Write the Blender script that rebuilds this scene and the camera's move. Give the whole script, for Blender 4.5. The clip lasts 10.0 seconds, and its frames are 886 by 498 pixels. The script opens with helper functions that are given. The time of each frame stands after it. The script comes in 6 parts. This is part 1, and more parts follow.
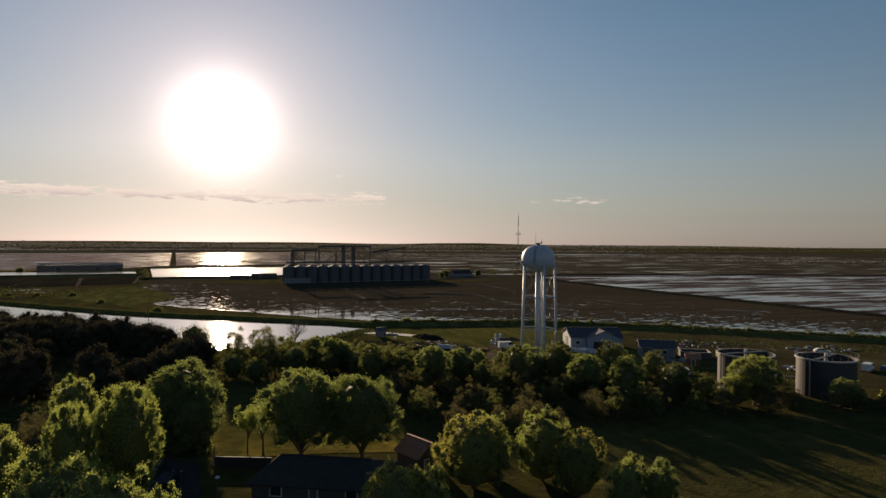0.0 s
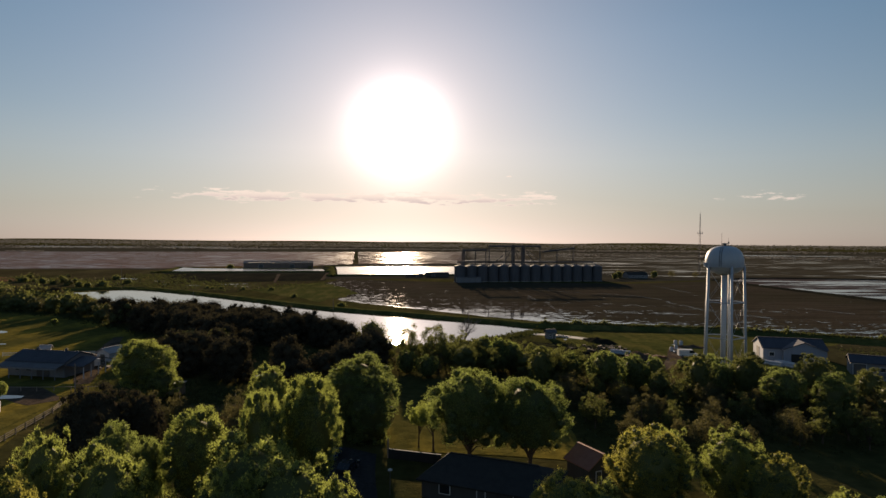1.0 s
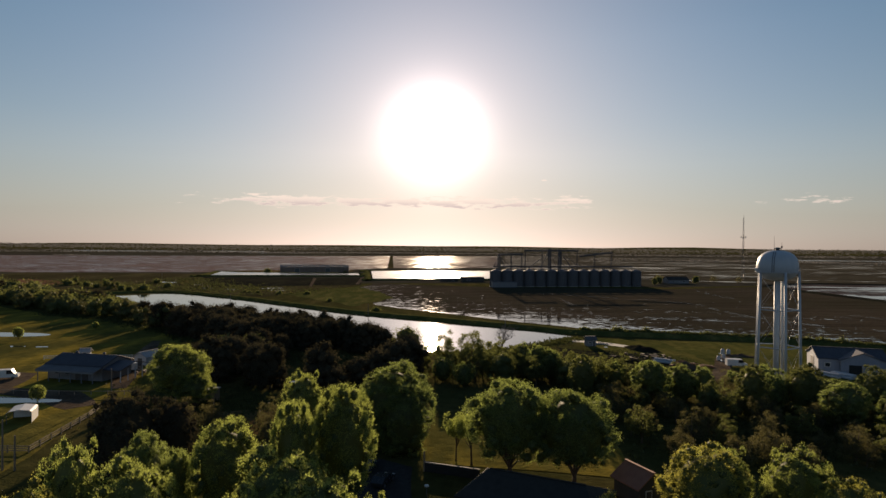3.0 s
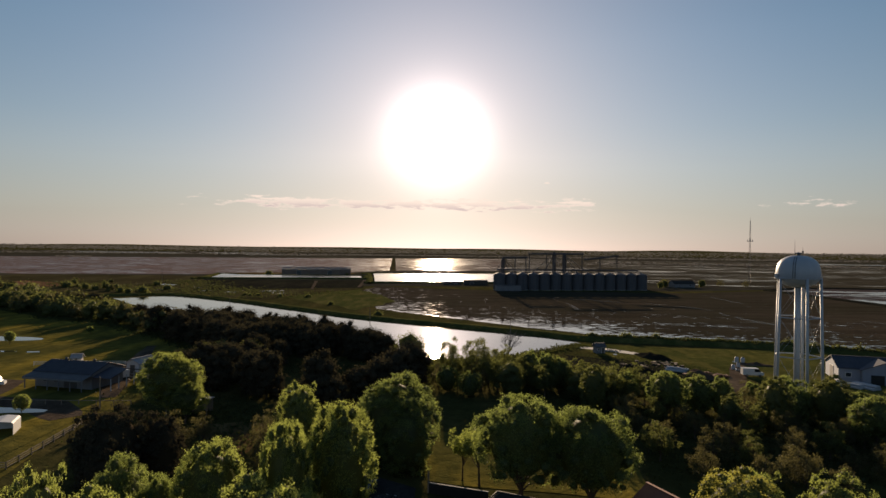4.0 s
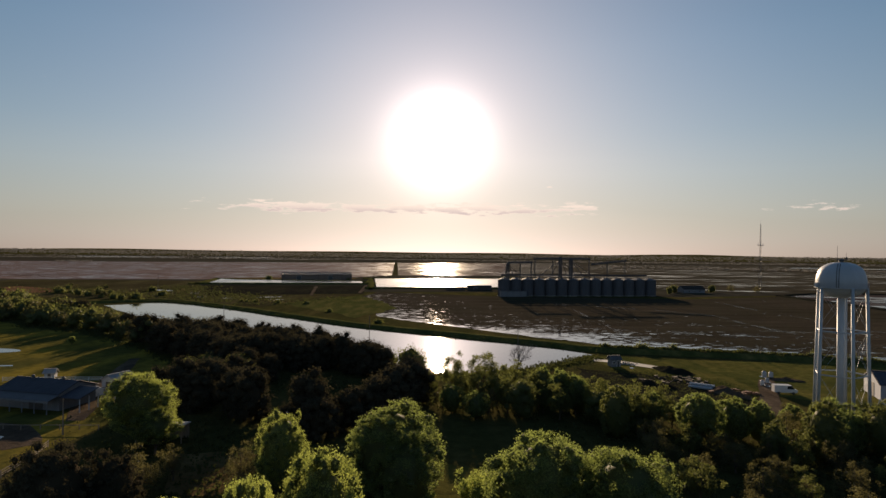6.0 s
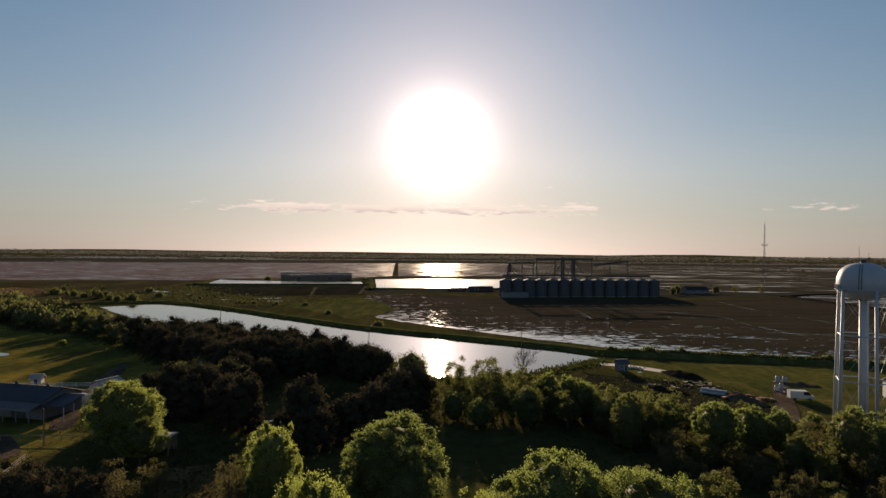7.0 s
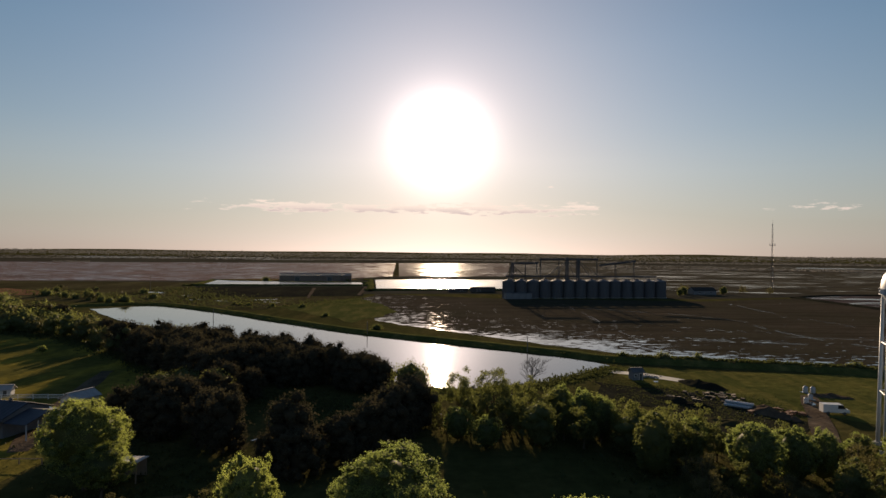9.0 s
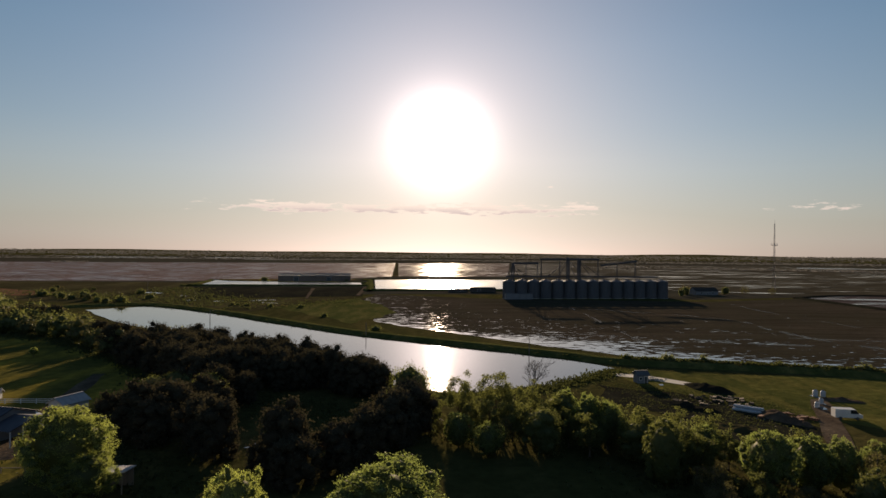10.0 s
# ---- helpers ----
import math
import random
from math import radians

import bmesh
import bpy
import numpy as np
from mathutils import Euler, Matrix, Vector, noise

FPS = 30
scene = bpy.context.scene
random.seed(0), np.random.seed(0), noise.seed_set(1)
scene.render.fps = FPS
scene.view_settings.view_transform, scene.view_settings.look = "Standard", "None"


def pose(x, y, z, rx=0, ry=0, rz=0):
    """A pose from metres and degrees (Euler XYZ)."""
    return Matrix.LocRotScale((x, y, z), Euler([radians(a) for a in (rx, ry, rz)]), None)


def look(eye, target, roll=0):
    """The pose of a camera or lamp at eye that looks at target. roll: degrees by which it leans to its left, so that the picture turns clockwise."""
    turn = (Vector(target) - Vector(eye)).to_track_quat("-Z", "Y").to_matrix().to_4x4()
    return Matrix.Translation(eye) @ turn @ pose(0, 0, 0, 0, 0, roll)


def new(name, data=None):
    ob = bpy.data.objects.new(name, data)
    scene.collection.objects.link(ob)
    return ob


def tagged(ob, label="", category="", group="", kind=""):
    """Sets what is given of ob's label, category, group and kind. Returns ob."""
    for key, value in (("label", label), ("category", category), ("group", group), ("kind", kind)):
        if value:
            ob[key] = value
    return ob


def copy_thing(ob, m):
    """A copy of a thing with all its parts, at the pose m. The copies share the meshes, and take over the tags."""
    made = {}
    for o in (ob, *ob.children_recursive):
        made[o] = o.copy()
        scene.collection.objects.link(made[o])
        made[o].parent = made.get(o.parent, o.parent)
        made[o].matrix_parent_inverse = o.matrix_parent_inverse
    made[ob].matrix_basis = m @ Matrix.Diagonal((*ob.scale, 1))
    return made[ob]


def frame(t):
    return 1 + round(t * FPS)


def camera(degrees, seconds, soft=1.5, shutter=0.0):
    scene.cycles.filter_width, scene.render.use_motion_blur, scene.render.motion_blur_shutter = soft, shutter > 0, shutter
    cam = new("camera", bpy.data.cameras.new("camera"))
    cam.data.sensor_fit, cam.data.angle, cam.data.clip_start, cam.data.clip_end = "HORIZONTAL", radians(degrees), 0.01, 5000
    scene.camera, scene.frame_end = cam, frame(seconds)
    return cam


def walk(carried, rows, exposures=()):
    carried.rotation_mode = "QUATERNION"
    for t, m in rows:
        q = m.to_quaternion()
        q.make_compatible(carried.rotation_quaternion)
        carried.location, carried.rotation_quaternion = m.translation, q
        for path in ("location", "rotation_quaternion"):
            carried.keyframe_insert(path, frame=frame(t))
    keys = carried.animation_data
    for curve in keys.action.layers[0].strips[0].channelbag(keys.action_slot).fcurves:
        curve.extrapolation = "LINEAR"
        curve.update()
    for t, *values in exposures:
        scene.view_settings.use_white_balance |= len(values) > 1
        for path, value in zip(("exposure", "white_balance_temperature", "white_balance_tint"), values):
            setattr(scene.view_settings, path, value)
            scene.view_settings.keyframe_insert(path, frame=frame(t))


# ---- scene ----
cam = camera(70.0, 10.0)
PATH = [
    (0, (0.161, -1.428, 33.693), (0.822, 0.459, 33.671), 0.5),
    (0.2, (0.233, -0.94, 33.69), (0.663, 1.013, 33.668), 0.5),
    (0.5, (0.341, -0.21, 33.687), (0.599, 1.773, 33.665), 0.5),
    (1, (0.691, 0.554, 33.745), (0.831, 2.548, 33.718), 0.5),
    (1.5, (1.13, 1.14, 33.73), (1.194, 3.139, 33.708), 0.5),
    (2, (1.148, 1.784, 33.721), (1.19, 3.784, 33.703), 0.4),
    (2.5, (0.801, 2.743, 33.718), (0.836, 4.743, 33.702), 0.4),
    (4, (-0.093, 11.186, 33.998), (-0.07, 13.186, 33.991), 0.7),
    (4.5, (-0.117, 15.079, 34.219), (-0.099, 17.079, 34.217), 0.7),
    (5, (-0.111, 18.022, 34.26), (-0.092, 20.022, 34.258), 0.7),
    (5.5, (-0.099, 21.85, 34.399), (-0.083, 23.85, 34.402), 0.7),
    (7, (-0.418, 31.35, 34.438), (-0.405, 33.35, 34.445), 0.6),
    (7.5, (-0.389, 35.157, 34.579), (-0.377, 37.157, 34.586), 0.6),
    (8, (-0.494, 37.471, 34.543), (-0.481, 39.471, 34.55), 0.6),
    (8.5, (-0.458, 40.326, 34.719), (-0.446, 42.326, 34.725), 0.6),
    (9, (-0.628, 43.413, 34.71), (-0.618, 45.413, 34.716), 0.6),
    (9.5, (-0.707, 45.837, 34.694), (-0.695, 47.837, 34.7), 0.6),
    (10, (-0.726, 47.631, 34.706), (-0.715, 49.631, 34.712), 0.6),
]
walk(cam, [(t, look(e, a, r)) for t, e, a, r in PATH], exposures=[(0, 0.50, 6420, 20), (0.5, 0.58, 6420, 20), (1.0, 0.62, 6420, 20), (10.0, 0.62, 6420, 20)])

# ---- sky and sun ----
SUN_EL = 9.9
sun_dir = Vector((0, math.cos(radians(SUN_EL)), math.sin(radians(SUN_EL))))


def node(nt, kind, **values):
    n = nt.nodes.new(kind)
    for k, v in values.items():
        if k in n.inputs:
            n.inputs[k].default_value = v
    return n


def math_node(nt, op, a, b=None, clamp=False):
    n = nt.nodes.new("ShaderNodeMath")
    n.operation, n.use_clamp = op, clamp
    for i, v in enumerate((a, b)):
        if v is None:
            continue
        if isinstance(v, (int, float)):
            n.inputs[i].default_value = v
        else:
            nt.links.new(v, n.inputs[i])
    return n.outputs[0]


def ramp(nt, fac, stops, interpolation="LINEAR"):
    n = nt.nodes.new("ShaderNodeValToRGB")
    n.color_ramp.interpolation = interpolation
    while len(n.color_ramp.elements) < len(stops):
        n.color_ramp.elements.new(0.5)
    for e, (p, c) in zip(n.color_ramp.elements, stops):
        e.position = p
        e.color = (*c, 1) if len(c) == 3 else c
    nt.links.new(fac, n.inputs["Fac"])
    return n.outputs["Color"]


def grey(v):
    return (v, v, v)


world = bpy.data.worlds.new("sky")
scene.world = world
world.use_nodes = True
wt = world.node_tree
wt.nodes.clear()
sky = wt.nodes.new("ShaderNodeTexSky")
sky.sky_type = "NISHITA"
sky.sun_disc = False
sky.sun_elevation = radians(SUN_EL)
sky.sun_rotation = 0.0
sky.altitude, sky.air_density, sky.dust_density, sky.ozone_density = 50, 1.0, 0.15, 1.5
coord = wt.nodes.new("ShaderNodeTexCoord")
unit = wt.nodes.new("ShaderNodeVectorMath")
unit.operation = "NORMALIZE"
wt.links.new(coord.outputs["Generated"], unit.inputs[0])
dot = wt.nodes.new("ShaderNodeVectorMath")
dot.operation = "DOT_PRODUCT"
wt.links.new(unit.outputs[0], dot.inputs[0])
dot.inputs[1].default_value = sun_dir
ang = math_node(wt, "ARCCOSINE", math_node(wt, "MINIMUM", dot.outputs["Value"], 0.999999))
deg = math_node(wt, "MULTIPLY", ang, 180 / math.pi)
# forward-scattered light of the haze round the sun: a bright inner and a wide faint part
inner = math_node(wt, "MULTIPLY", math_node(wt, "EXPONENT", math_node(wt, "MULTIPLY", math_node(wt, "POWER", math_node(wt, "DIVIDE", deg, 3.45), 2.0), -1.0)), 1.0)
wide = math_node(wt, "MULTIPLY", math_node(wt, "EXPONENT", math_node(wt, "MULTIPLY", math_node(wt, "DIVIDE", deg, 9.5), -1.0)), 0.49)
sky_bg = node(wt, "ShaderNodeBackground", Strength=0.050)
haze = node(wt, "ShaderNodeHueSaturation")
wt.links.new(sky.outputs[0], haze.inputs["Color"])
wt.links.new(haze.outputs[0], sky_bg.inputs["Color"])
height = wt.nodes.new("ShaderNodeSeparateXYZ")
wt.links.new(unit.outputs[0], height.inputs[0])
# low down the thick air swallows most of the wide glow
wide = math_node(wt, "MULTIPLY", wide, ramp(wt, height.outputs["Z"], [(0.0, grey(0.0)), (0.14, grey(1.0))]))
glow = math_node(wt, "ADD", inner, wide)
# thin dust spreads the glare round the sun more evenly; the hazy air near the horizon is paler than the sky above
wt.links.new(ramp(wt, height.outputs["Z"], [(0.02, grey(0.47)), (0.18, grey(0.98)), (0.32, grey(1.12))]), haze.inputs["Saturation"])
wt.links.new(ramp(wt, height.outputs["Z"], [(0.08, grey(0.498)), (0.30, grey(0.491))]), haze.inputs["Hue"])
even = math_node(wt, "SUBTRACT", 1.0, math_node(wt, "MULTIPLY", math_node(wt, "EXPONENT", math_node(wt, "MULTIPLY", math_node(wt, "POWER", math_node(wt, "DIVIDE", deg, 15.0), 2.0), -1.0)), 0.27))
wt.links.new(math_node(wt, "MULTIPLY", even, ramp(wt, height.outputs["Z"], [(0.0, grey(0.54)), (0.05, grey(0.71)), (0.12, grey(0.89)), (0.30, grey(1.03))])), haze.inputs["Value"])
# thin streaks of cloud low over the horizon
sep = wt.nodes.new("ShaderNodeSeparateXYZ")
wt.links.new(unit.outputs[0], sep.inputs[0])
cmap = wt.nodes.new("ShaderNodeMapping")
cmap.inputs["Scale"].default_value = (17, 17, 105)
cmap.inputs["Location"].default_value = (3.1, 0.4, 0.35)
wt.links.new(unit.outputs[0], cmap.inputs["Vector"])
cnoise = node(wt, "ShaderNodeTexNoise", Scale=1.5, Detail=8.0, Roughness=0.64)
wt.links.new(cmap.outputs[0], cnoise.inputs["Vector"])


def bell(value, middle, half):
    d = math_node(wt, "DIVIDE", math_node(wt, "SUBTRACT", value, middle), half)
    return math_node(wt, "EXPONENT", math_node(wt, "MULTIPLY", math_node(wt, "POWER", math_node(wt, "ABSOLUTE", d), 2.0), -1.0))


across = ramp(wt, math_node(wt, "ADD", math_node(wt, "MULTIPLY", sep.outputs["X"], 0.5), 0.5), [(0.29, grey(0)), (0.32, grey(0.55)), (0.345, grey(0.5)), (0.365, grey(1)), (0.615, grey(1)), (0.63, grey(0.1)), (0.72, grey(0.05)), (0.735, grey(0.55)), (0.775, grey(0.55)), (0.79, grey(0.0))])
band = math_node(wt, "MULTIPLY", bell(sep.outputs["Z"], 0.0655, 0.0125), across)
puff = math_node(wt, "MULTIPLY", bell(sep.outputs["Z"], 0.1015, 0.0035), bell(sep.outputs["X"], 0.172, 0.010))
cover = math_node(wt, "ADD", math_node(wt, "MULTIPLY", band, 0.362), math_node(wt, "MULTIPLY", puff, 0.37))
dens = math_node(wt, "ADD", cnoise.outputs["Fac"], cover)
thin = ramp(wt, dens, [(0.745, grey(0)), (0.83, grey(1))])
# the thick lower parts of the streaks are grey
low = ramp(wt, sep.outputs["Z"], [(0.0600, grey(1)), (0.0685, grey(0))])
core = math_node(wt, "MULTIPLY", ramp(wt, dens, [(0.79, grey(0)), (0.87, grey(1))]), low)
glow_bg = node(wt, "ShaderNodeBackground", Color=(1.0, 0.83, 0.72, 1))
wt.links.new(glow, glow_bg.inputs["Strength"])
addw = wt.nodes.new("ShaderNodeAddShader")
wt.links.new(sky_bg.outputs[0], addw.inputs[0])
wt.links.new(glow_bg.outputs[0], addw.inputs[1])
cloud_col = wt.nodes.new("ShaderNodeMix")
cloud_col.data_type = "RGBA"
cloud_col.inputs[6].default_value = (0.64, 0.54, 0.43, 1)
cloud_col.inputs[7].default_value = (0.40, 0.33, 0.30, 1)
wt.links.new(core, cloud_col.inputs[0])
cloud_bg = node(wt, "ShaderNodeBackground", Strength=1.0)
wt.links.new(cloud_col.outputs[2], cloud_bg.inputs["Color"])
mixc = wt.nodes.new("ShaderNodeMixShader")
wt.links.new(math_node(wt, "MULTIPLY", thin, 0.8), mixc.inputs[0])
wt.links.new(addw.outputs[0], mixc.inputs[1])
wt.links.new(cloud_bg.outputs[0], mixc.inputs[2])
wout = wt.nodes.new("ShaderNodeOutputWorld")
wt.links.new(mixc.outputs[0], wout.inputs["Surface"])

lamp = bpy.data.lights.new("sun", "SUN")
lamp.energy, lamp.angle, lamp.color = 5.0, radians(0.6), (1.0, 0.78, 0.48)
new("sun", lamp).matrix_world = look(sun_dir * 100, (0, 0, 0))


# ---- materials ----
def material(name):
    m = bpy.data.materials.new(name)
    m.use_nodes = True
    nt = m.node_tree
    nt.nodes.clear()
    out = nt.nodes.new("ShaderNodeOutputMaterial")
    return m, nt, out


def coords(nt, scale=(1, 1, 1), rot=0.0):
    c = nt.nodes.new("ShaderNodeTexCoord")
    mp = nt.nodes.new("ShaderNodeMapping")
    mp.inputs["Scale"].default_value = scale
    mp.inputs["Rotation"].default_value = (0, 0, radians(rot))
    nt.links.new(c.outputs["Object"], mp.inputs["Vector"])
    return mp.outputs[0]


def noise_tex(nt, vec, scale, detail=4.0, rough=0.55):
    n = node(nt, "ShaderNodeTexNoise", Scale=scale, Detail=detail, Roughness=rough)
    nt.links.new(vec, n.inputs["Vector"])
    return n.outputs["Fac"]


def mix_col(nt, fac, a, b, blend="MIX"):
    n = nt.nodes.new("ShaderNodeMix")
    n.data_type, n.blend_type = "RGBA", blend
    for sock, v in ((n.inputs[0], fac), (n.inputs[6], a), (n.inputs[7], b)):
        if isinstance(v, (int, float)):
            sock.default_value = v
        elif isinstance(v, tuple):
            sock.default_value = (*v, 1)
        else:
            nt.links.new(v, sock)
    return n.outputs[2]


def bump(nt, height, strength, distance):
    b = node(nt, "ShaderNodeBump", Strength=strength, Distance=distance)
    nt.links.new(height, b.inputs["Height"])
    return b.outputs[0]


def principled(nt, out, color, rough=0.8, metal=0.0, spec=0.5, normal=None):
    p = nt.nodes.new("ShaderNodeBsdfPrincipled")
    for key, v in (("Base Color", color), ("Roughness", rough), ("Metallic", metal), ("Specular IOR Level", spec)):
        if isinstance(v, tuple):
            p.inputs[key].default_value = (*v, 1)
        elif isinstance(v, (int, float)):
            p.inputs[key].default_value = v
        else:
            nt.links.new(v, p.inputs[key])
    if normal is not None:
        nt.links.new(normal, p.inputs["Normal"])
    nt.links.new(p.outputs[0], out.inputs["Surface"])
    return p


def ground_material(name, dark, mid, light, big=0.012, small=0.35):
    """Grass or soil: broad patches, streaks and fine grain, with relief."""
    m, nt, out = material(name)
    v = coords(nt)
    a = noise_tex(nt, v, big, 5, 0.6)
    b = noise_tex(nt, v, small, 6, 0.65)
    c = noise_tex(nt, coords(nt, (1, 0.25, 1), 20), small * 0.25, 4, 0.6)
    col = mix_col(nt, ramp(nt, a, [(0.35, grey(0)), (0.65, grey(1))]), dark, mid)
    col = mix_col(nt, ramp(nt, c, [(0.45, grey(0)), (0.7, grey(0.85))]), col, light)
    col = mix_col(nt, ramp(nt, b, [(0.3, grey(0)), (0.75, grey(0.7))]), col, tuple(x * 0.45 for x in dark))
    fine = noise_tex(nt, v, 2.2, 3, 0.6)
    principled(nt, out, col, 1.0, 0, 0.0, bump(nt, math_node(nt, "ADD", b, math_node(nt, "MULTIPLY", fine, 0.35)), 1.0, 0.28))
    return m


def mud_material(name, dry, wet, cover, stretch=(1, 0.22, 1), rot=0.0, size=0.09, wet_rough=0.09, furrow=0.0):
    """Bare field soil with thin standing water: cover is the share under water."""
    m, nt, out = material(name)
    v = coords(nt)
    grain = noise_tex(nt, v, 0.5, 6, 0.7)
    patch = noise_tex(nt, v, 0.011, 5, 0.6)
    pool = noise_tex(nt, coords(nt, stretch, rot), size, *((3, 0.6) if size > 0.3 else (8, 0.72)))
    rows = noise_tex(nt, coords(nt, (0.04, 1, 1), rot), 0.16, 3, 0.5)
    pool = math_node(nt, "ADD", pool, math_node(nt, "MULTIPLY", math_node(nt, "SUBTRACT", rows, 0.5), furrow))
    pool = math_node(nt, "ADD", pool, math_node(nt, "MULTIPLY", math_node(nt, "SUBTRACT", patch, 0.5), 0.25))
    lo = 0.5 + 0.075 * math.log((1 - cover) / cover)
    mask = ramp(nt, pool, [(lo, grey(0)), (lo + 0.05, grey(1))])
    col = mix_col(nt, ramp(nt, patch, [(0.35, grey(0)), (0.65, grey(1))]), dry, tuple(x * 0.6 for x in dry))
    tracks = noise_tex(nt, coords(nt, (0.3, 1, 1), rot), 0.035, 6, 0.7)
    col = mix_col(nt, ramp(nt, tracks, [(0.42, grey(0)), (0.6, grey(0.8))]), col, tuple(x * 0.35 for x in dry))
    col = mix_col(nt, ramp(nt, grain, [(0.35, grey(0)), (0.7, grey(0.6))]), col, tuple(x * 0.4 for x in dry))
    d = nt.nodes.new("ShaderNodeBsdfDiffuse")
    nt.links.new(col, d.inputs["Color"])
    nt.links.new(bump(nt, grain, 0.8, 0.3), d.inputs["Normal"])
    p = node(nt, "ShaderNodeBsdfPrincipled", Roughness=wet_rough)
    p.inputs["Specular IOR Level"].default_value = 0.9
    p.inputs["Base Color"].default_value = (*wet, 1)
    mx = nt.nodes.new("ShaderNodeMixShader")
    nt.links.new(mask, mx.inputs[0])
    nt.links.new(d.outputs[0], mx.inputs[1])
    nt.links.new(p.outputs[0], mx.inputs[2])
    nt.links.new(mx.outputs[0], out.inputs["Surface"])
    return m


def wet_field_material(name, dry, wet):
    """Ploughed soil that lies lower, and so under more water, towards the bank y = 290 - 0.6 x and at its western end."""
    m, nt, out = material(name)
    v = coords(nt)
    xyz = nt.nodes.new("ShaderNodeSeparateXYZ")
    nt.links.new(v, xyz.inputs[0])
    grain = noise_tex(nt, v, 0.6, 7, 0.72)
    patch = noise_tex(nt, v, 0.012, 5, 0.6)
    d = math_node(nt, "ADD", math_node(nt, "SUBTRACT", xyz.outputs["Y"], 290.0), math_node(nt, "MULTIPLY", xyz.outputs["X"], 0.6))
    d = math_node(nt, "DIVIDE", math_node(nt, "ADD", d, math_node(nt, "MULTIPLY", math_node(nt, "SUBTRACT", patch, 0.5), 60.0)), 220.0)
    level = ramp(nt, d, [(0.0, grey(0.40)), (0.07, grey(0.43)), (0.13, grey(0.50)), (0.24, grey(0.563)), (0.45, grey(0.612)), (1.0, grey(0.65))])
    west = ramp(nt, math_node(nt, "DIVIDE", math_node(nt, "ADD", xyz.outputs["X"], 60.0), 110.0), [(0.1, grey(0.06)), (0.8, grey(0.0))])
    level = math_node(nt, "SUBTRACT", level, west)
    pool = noise_tex(nt, coords(nt, (0.5, 1.0, 1), -12), 0.40, 7, 0.66)
    broad = noise_tex(nt, coords(nt, (0.45, 1.0, 1), -12), 0.045, 4, 0.6)
    pool = math_node(nt, "ADD", math_node(nt, "MULTIPLY", pool, 0.72), math_node(nt, "MULTIPLY", broad, 0.28))
    rows = noise_tex(nt, coords(nt, (0.03, 1, 1), -14), 0.40, 4, 0.6)
    pool = math_node(nt, "ADD", pool, math_node(nt, "MULTIPLY", math_node(nt, "SUBTRACT", rows, 0.5), 0.22))
    mask = math_node(nt, "MULTIPLY", math_node(nt, "SUBTRACT", pool, level), 45.0, True)
    damp = math_node(nt, "MULTIPLY", math_node(nt, "ADD", math_node(nt, "SUBTRACT", pool, level), 0.10), 9.0, True)
    col = mix_col(nt, ramp(nt, patch, [(0.38, grey(0)), (0.62, grey(1))]), dry, (dry[0] * 0.72, dry[1] * 0.80, dry[2] * 0.72))
    tracks = noise_tex(nt, coords(nt, (0.12, 1, 1), -22), 0.14, 6, 0.7)
    col = mix_col(nt, ramp(nt, tracks, [(0.45, grey(0)), (0.62, grey(0.75))]), col, tuple(x * 0.4 for x in dry))
    col = mix_col(nt, ramp(nt, grain, [(0.38, grey(0)), (0.66, grey(0.65))]), col, tuple(x * 0.35 for x in dry))
    col = mix_col(nt, damp, col, tuple(x * 0.45 for x in dry))
    soil = nt.nodes.new("ShaderNodeBsdfDiffuse")
    nt.links.new(col, soil.inputs["Color"])
    nt.links.new(bump(nt, grain, 0.9, 0.3), soil.inputs["Normal"])
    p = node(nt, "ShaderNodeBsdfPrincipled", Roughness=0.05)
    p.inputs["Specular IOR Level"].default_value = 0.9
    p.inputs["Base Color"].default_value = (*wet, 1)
    mx = nt.nodes.new("ShaderNodeMixShader")
    for link, to in ((mask, 0), (soil.outputs[0], 1), (p.outputs[0], 2)):
        nt.links.new(link, mx.inputs[to])
    nt.links.new(mx.outputs[0], out.inputs["Surface"])
    return m


def water_material(name, color, rough=0.05, wave=0.25, scale=0.6):
    m, nt, out = material(name)
    v = coords(nt, (1, 0.6, 1))
    n1 = noise_tex(nt, v, scale, 3, 0.5)
    n2 = noise_tex(nt, v, 0.02, 3, 0.5)
    r = ramp(nt, n2, [(0.35, grey(rough)), (0.7, grey(rough * 2.0))])
    principled(nt, out, color, r, 0, 0.5, bump(nt, n1, wave, 0.02))
    return m


def plain_material(name, color, rough=0.6, metal=0.0, dirt=0.35, size=1.5, streak=False, spec=0.4):
    """Paint, metal, wood or concrete with dirt and a little relief."""
    m, nt, out = material(name)
    v = coords(nt, (1, 1, 0.18) if streak else (1, 1, 1))
    a = noise_tex(nt, v, size, 6, 0.65)
    b = noise_tex(nt, coords(nt), size * 9, 3, 0.6)
    col = mix_col(nt, ramp(nt, a, [(0.4, grey(0)), (0.75, grey(dirt))]), color, tuple(x * 0.35 for x in color))
    col = mix_col(nt, ramp(nt, b, [(0.4, grey(0)), (0.8, grey(dirt * 0.5))]), col, tuple(min(1, x * 1.25) for x in color))
    r = mix_col(nt, a, grey(max(0.05, rough - 0.12)), grey(min(1, rough + 0.12)))
    principled(nt, out, col, r, metal, spec, bump(nt, b, 0.25, 0.02))
    return m


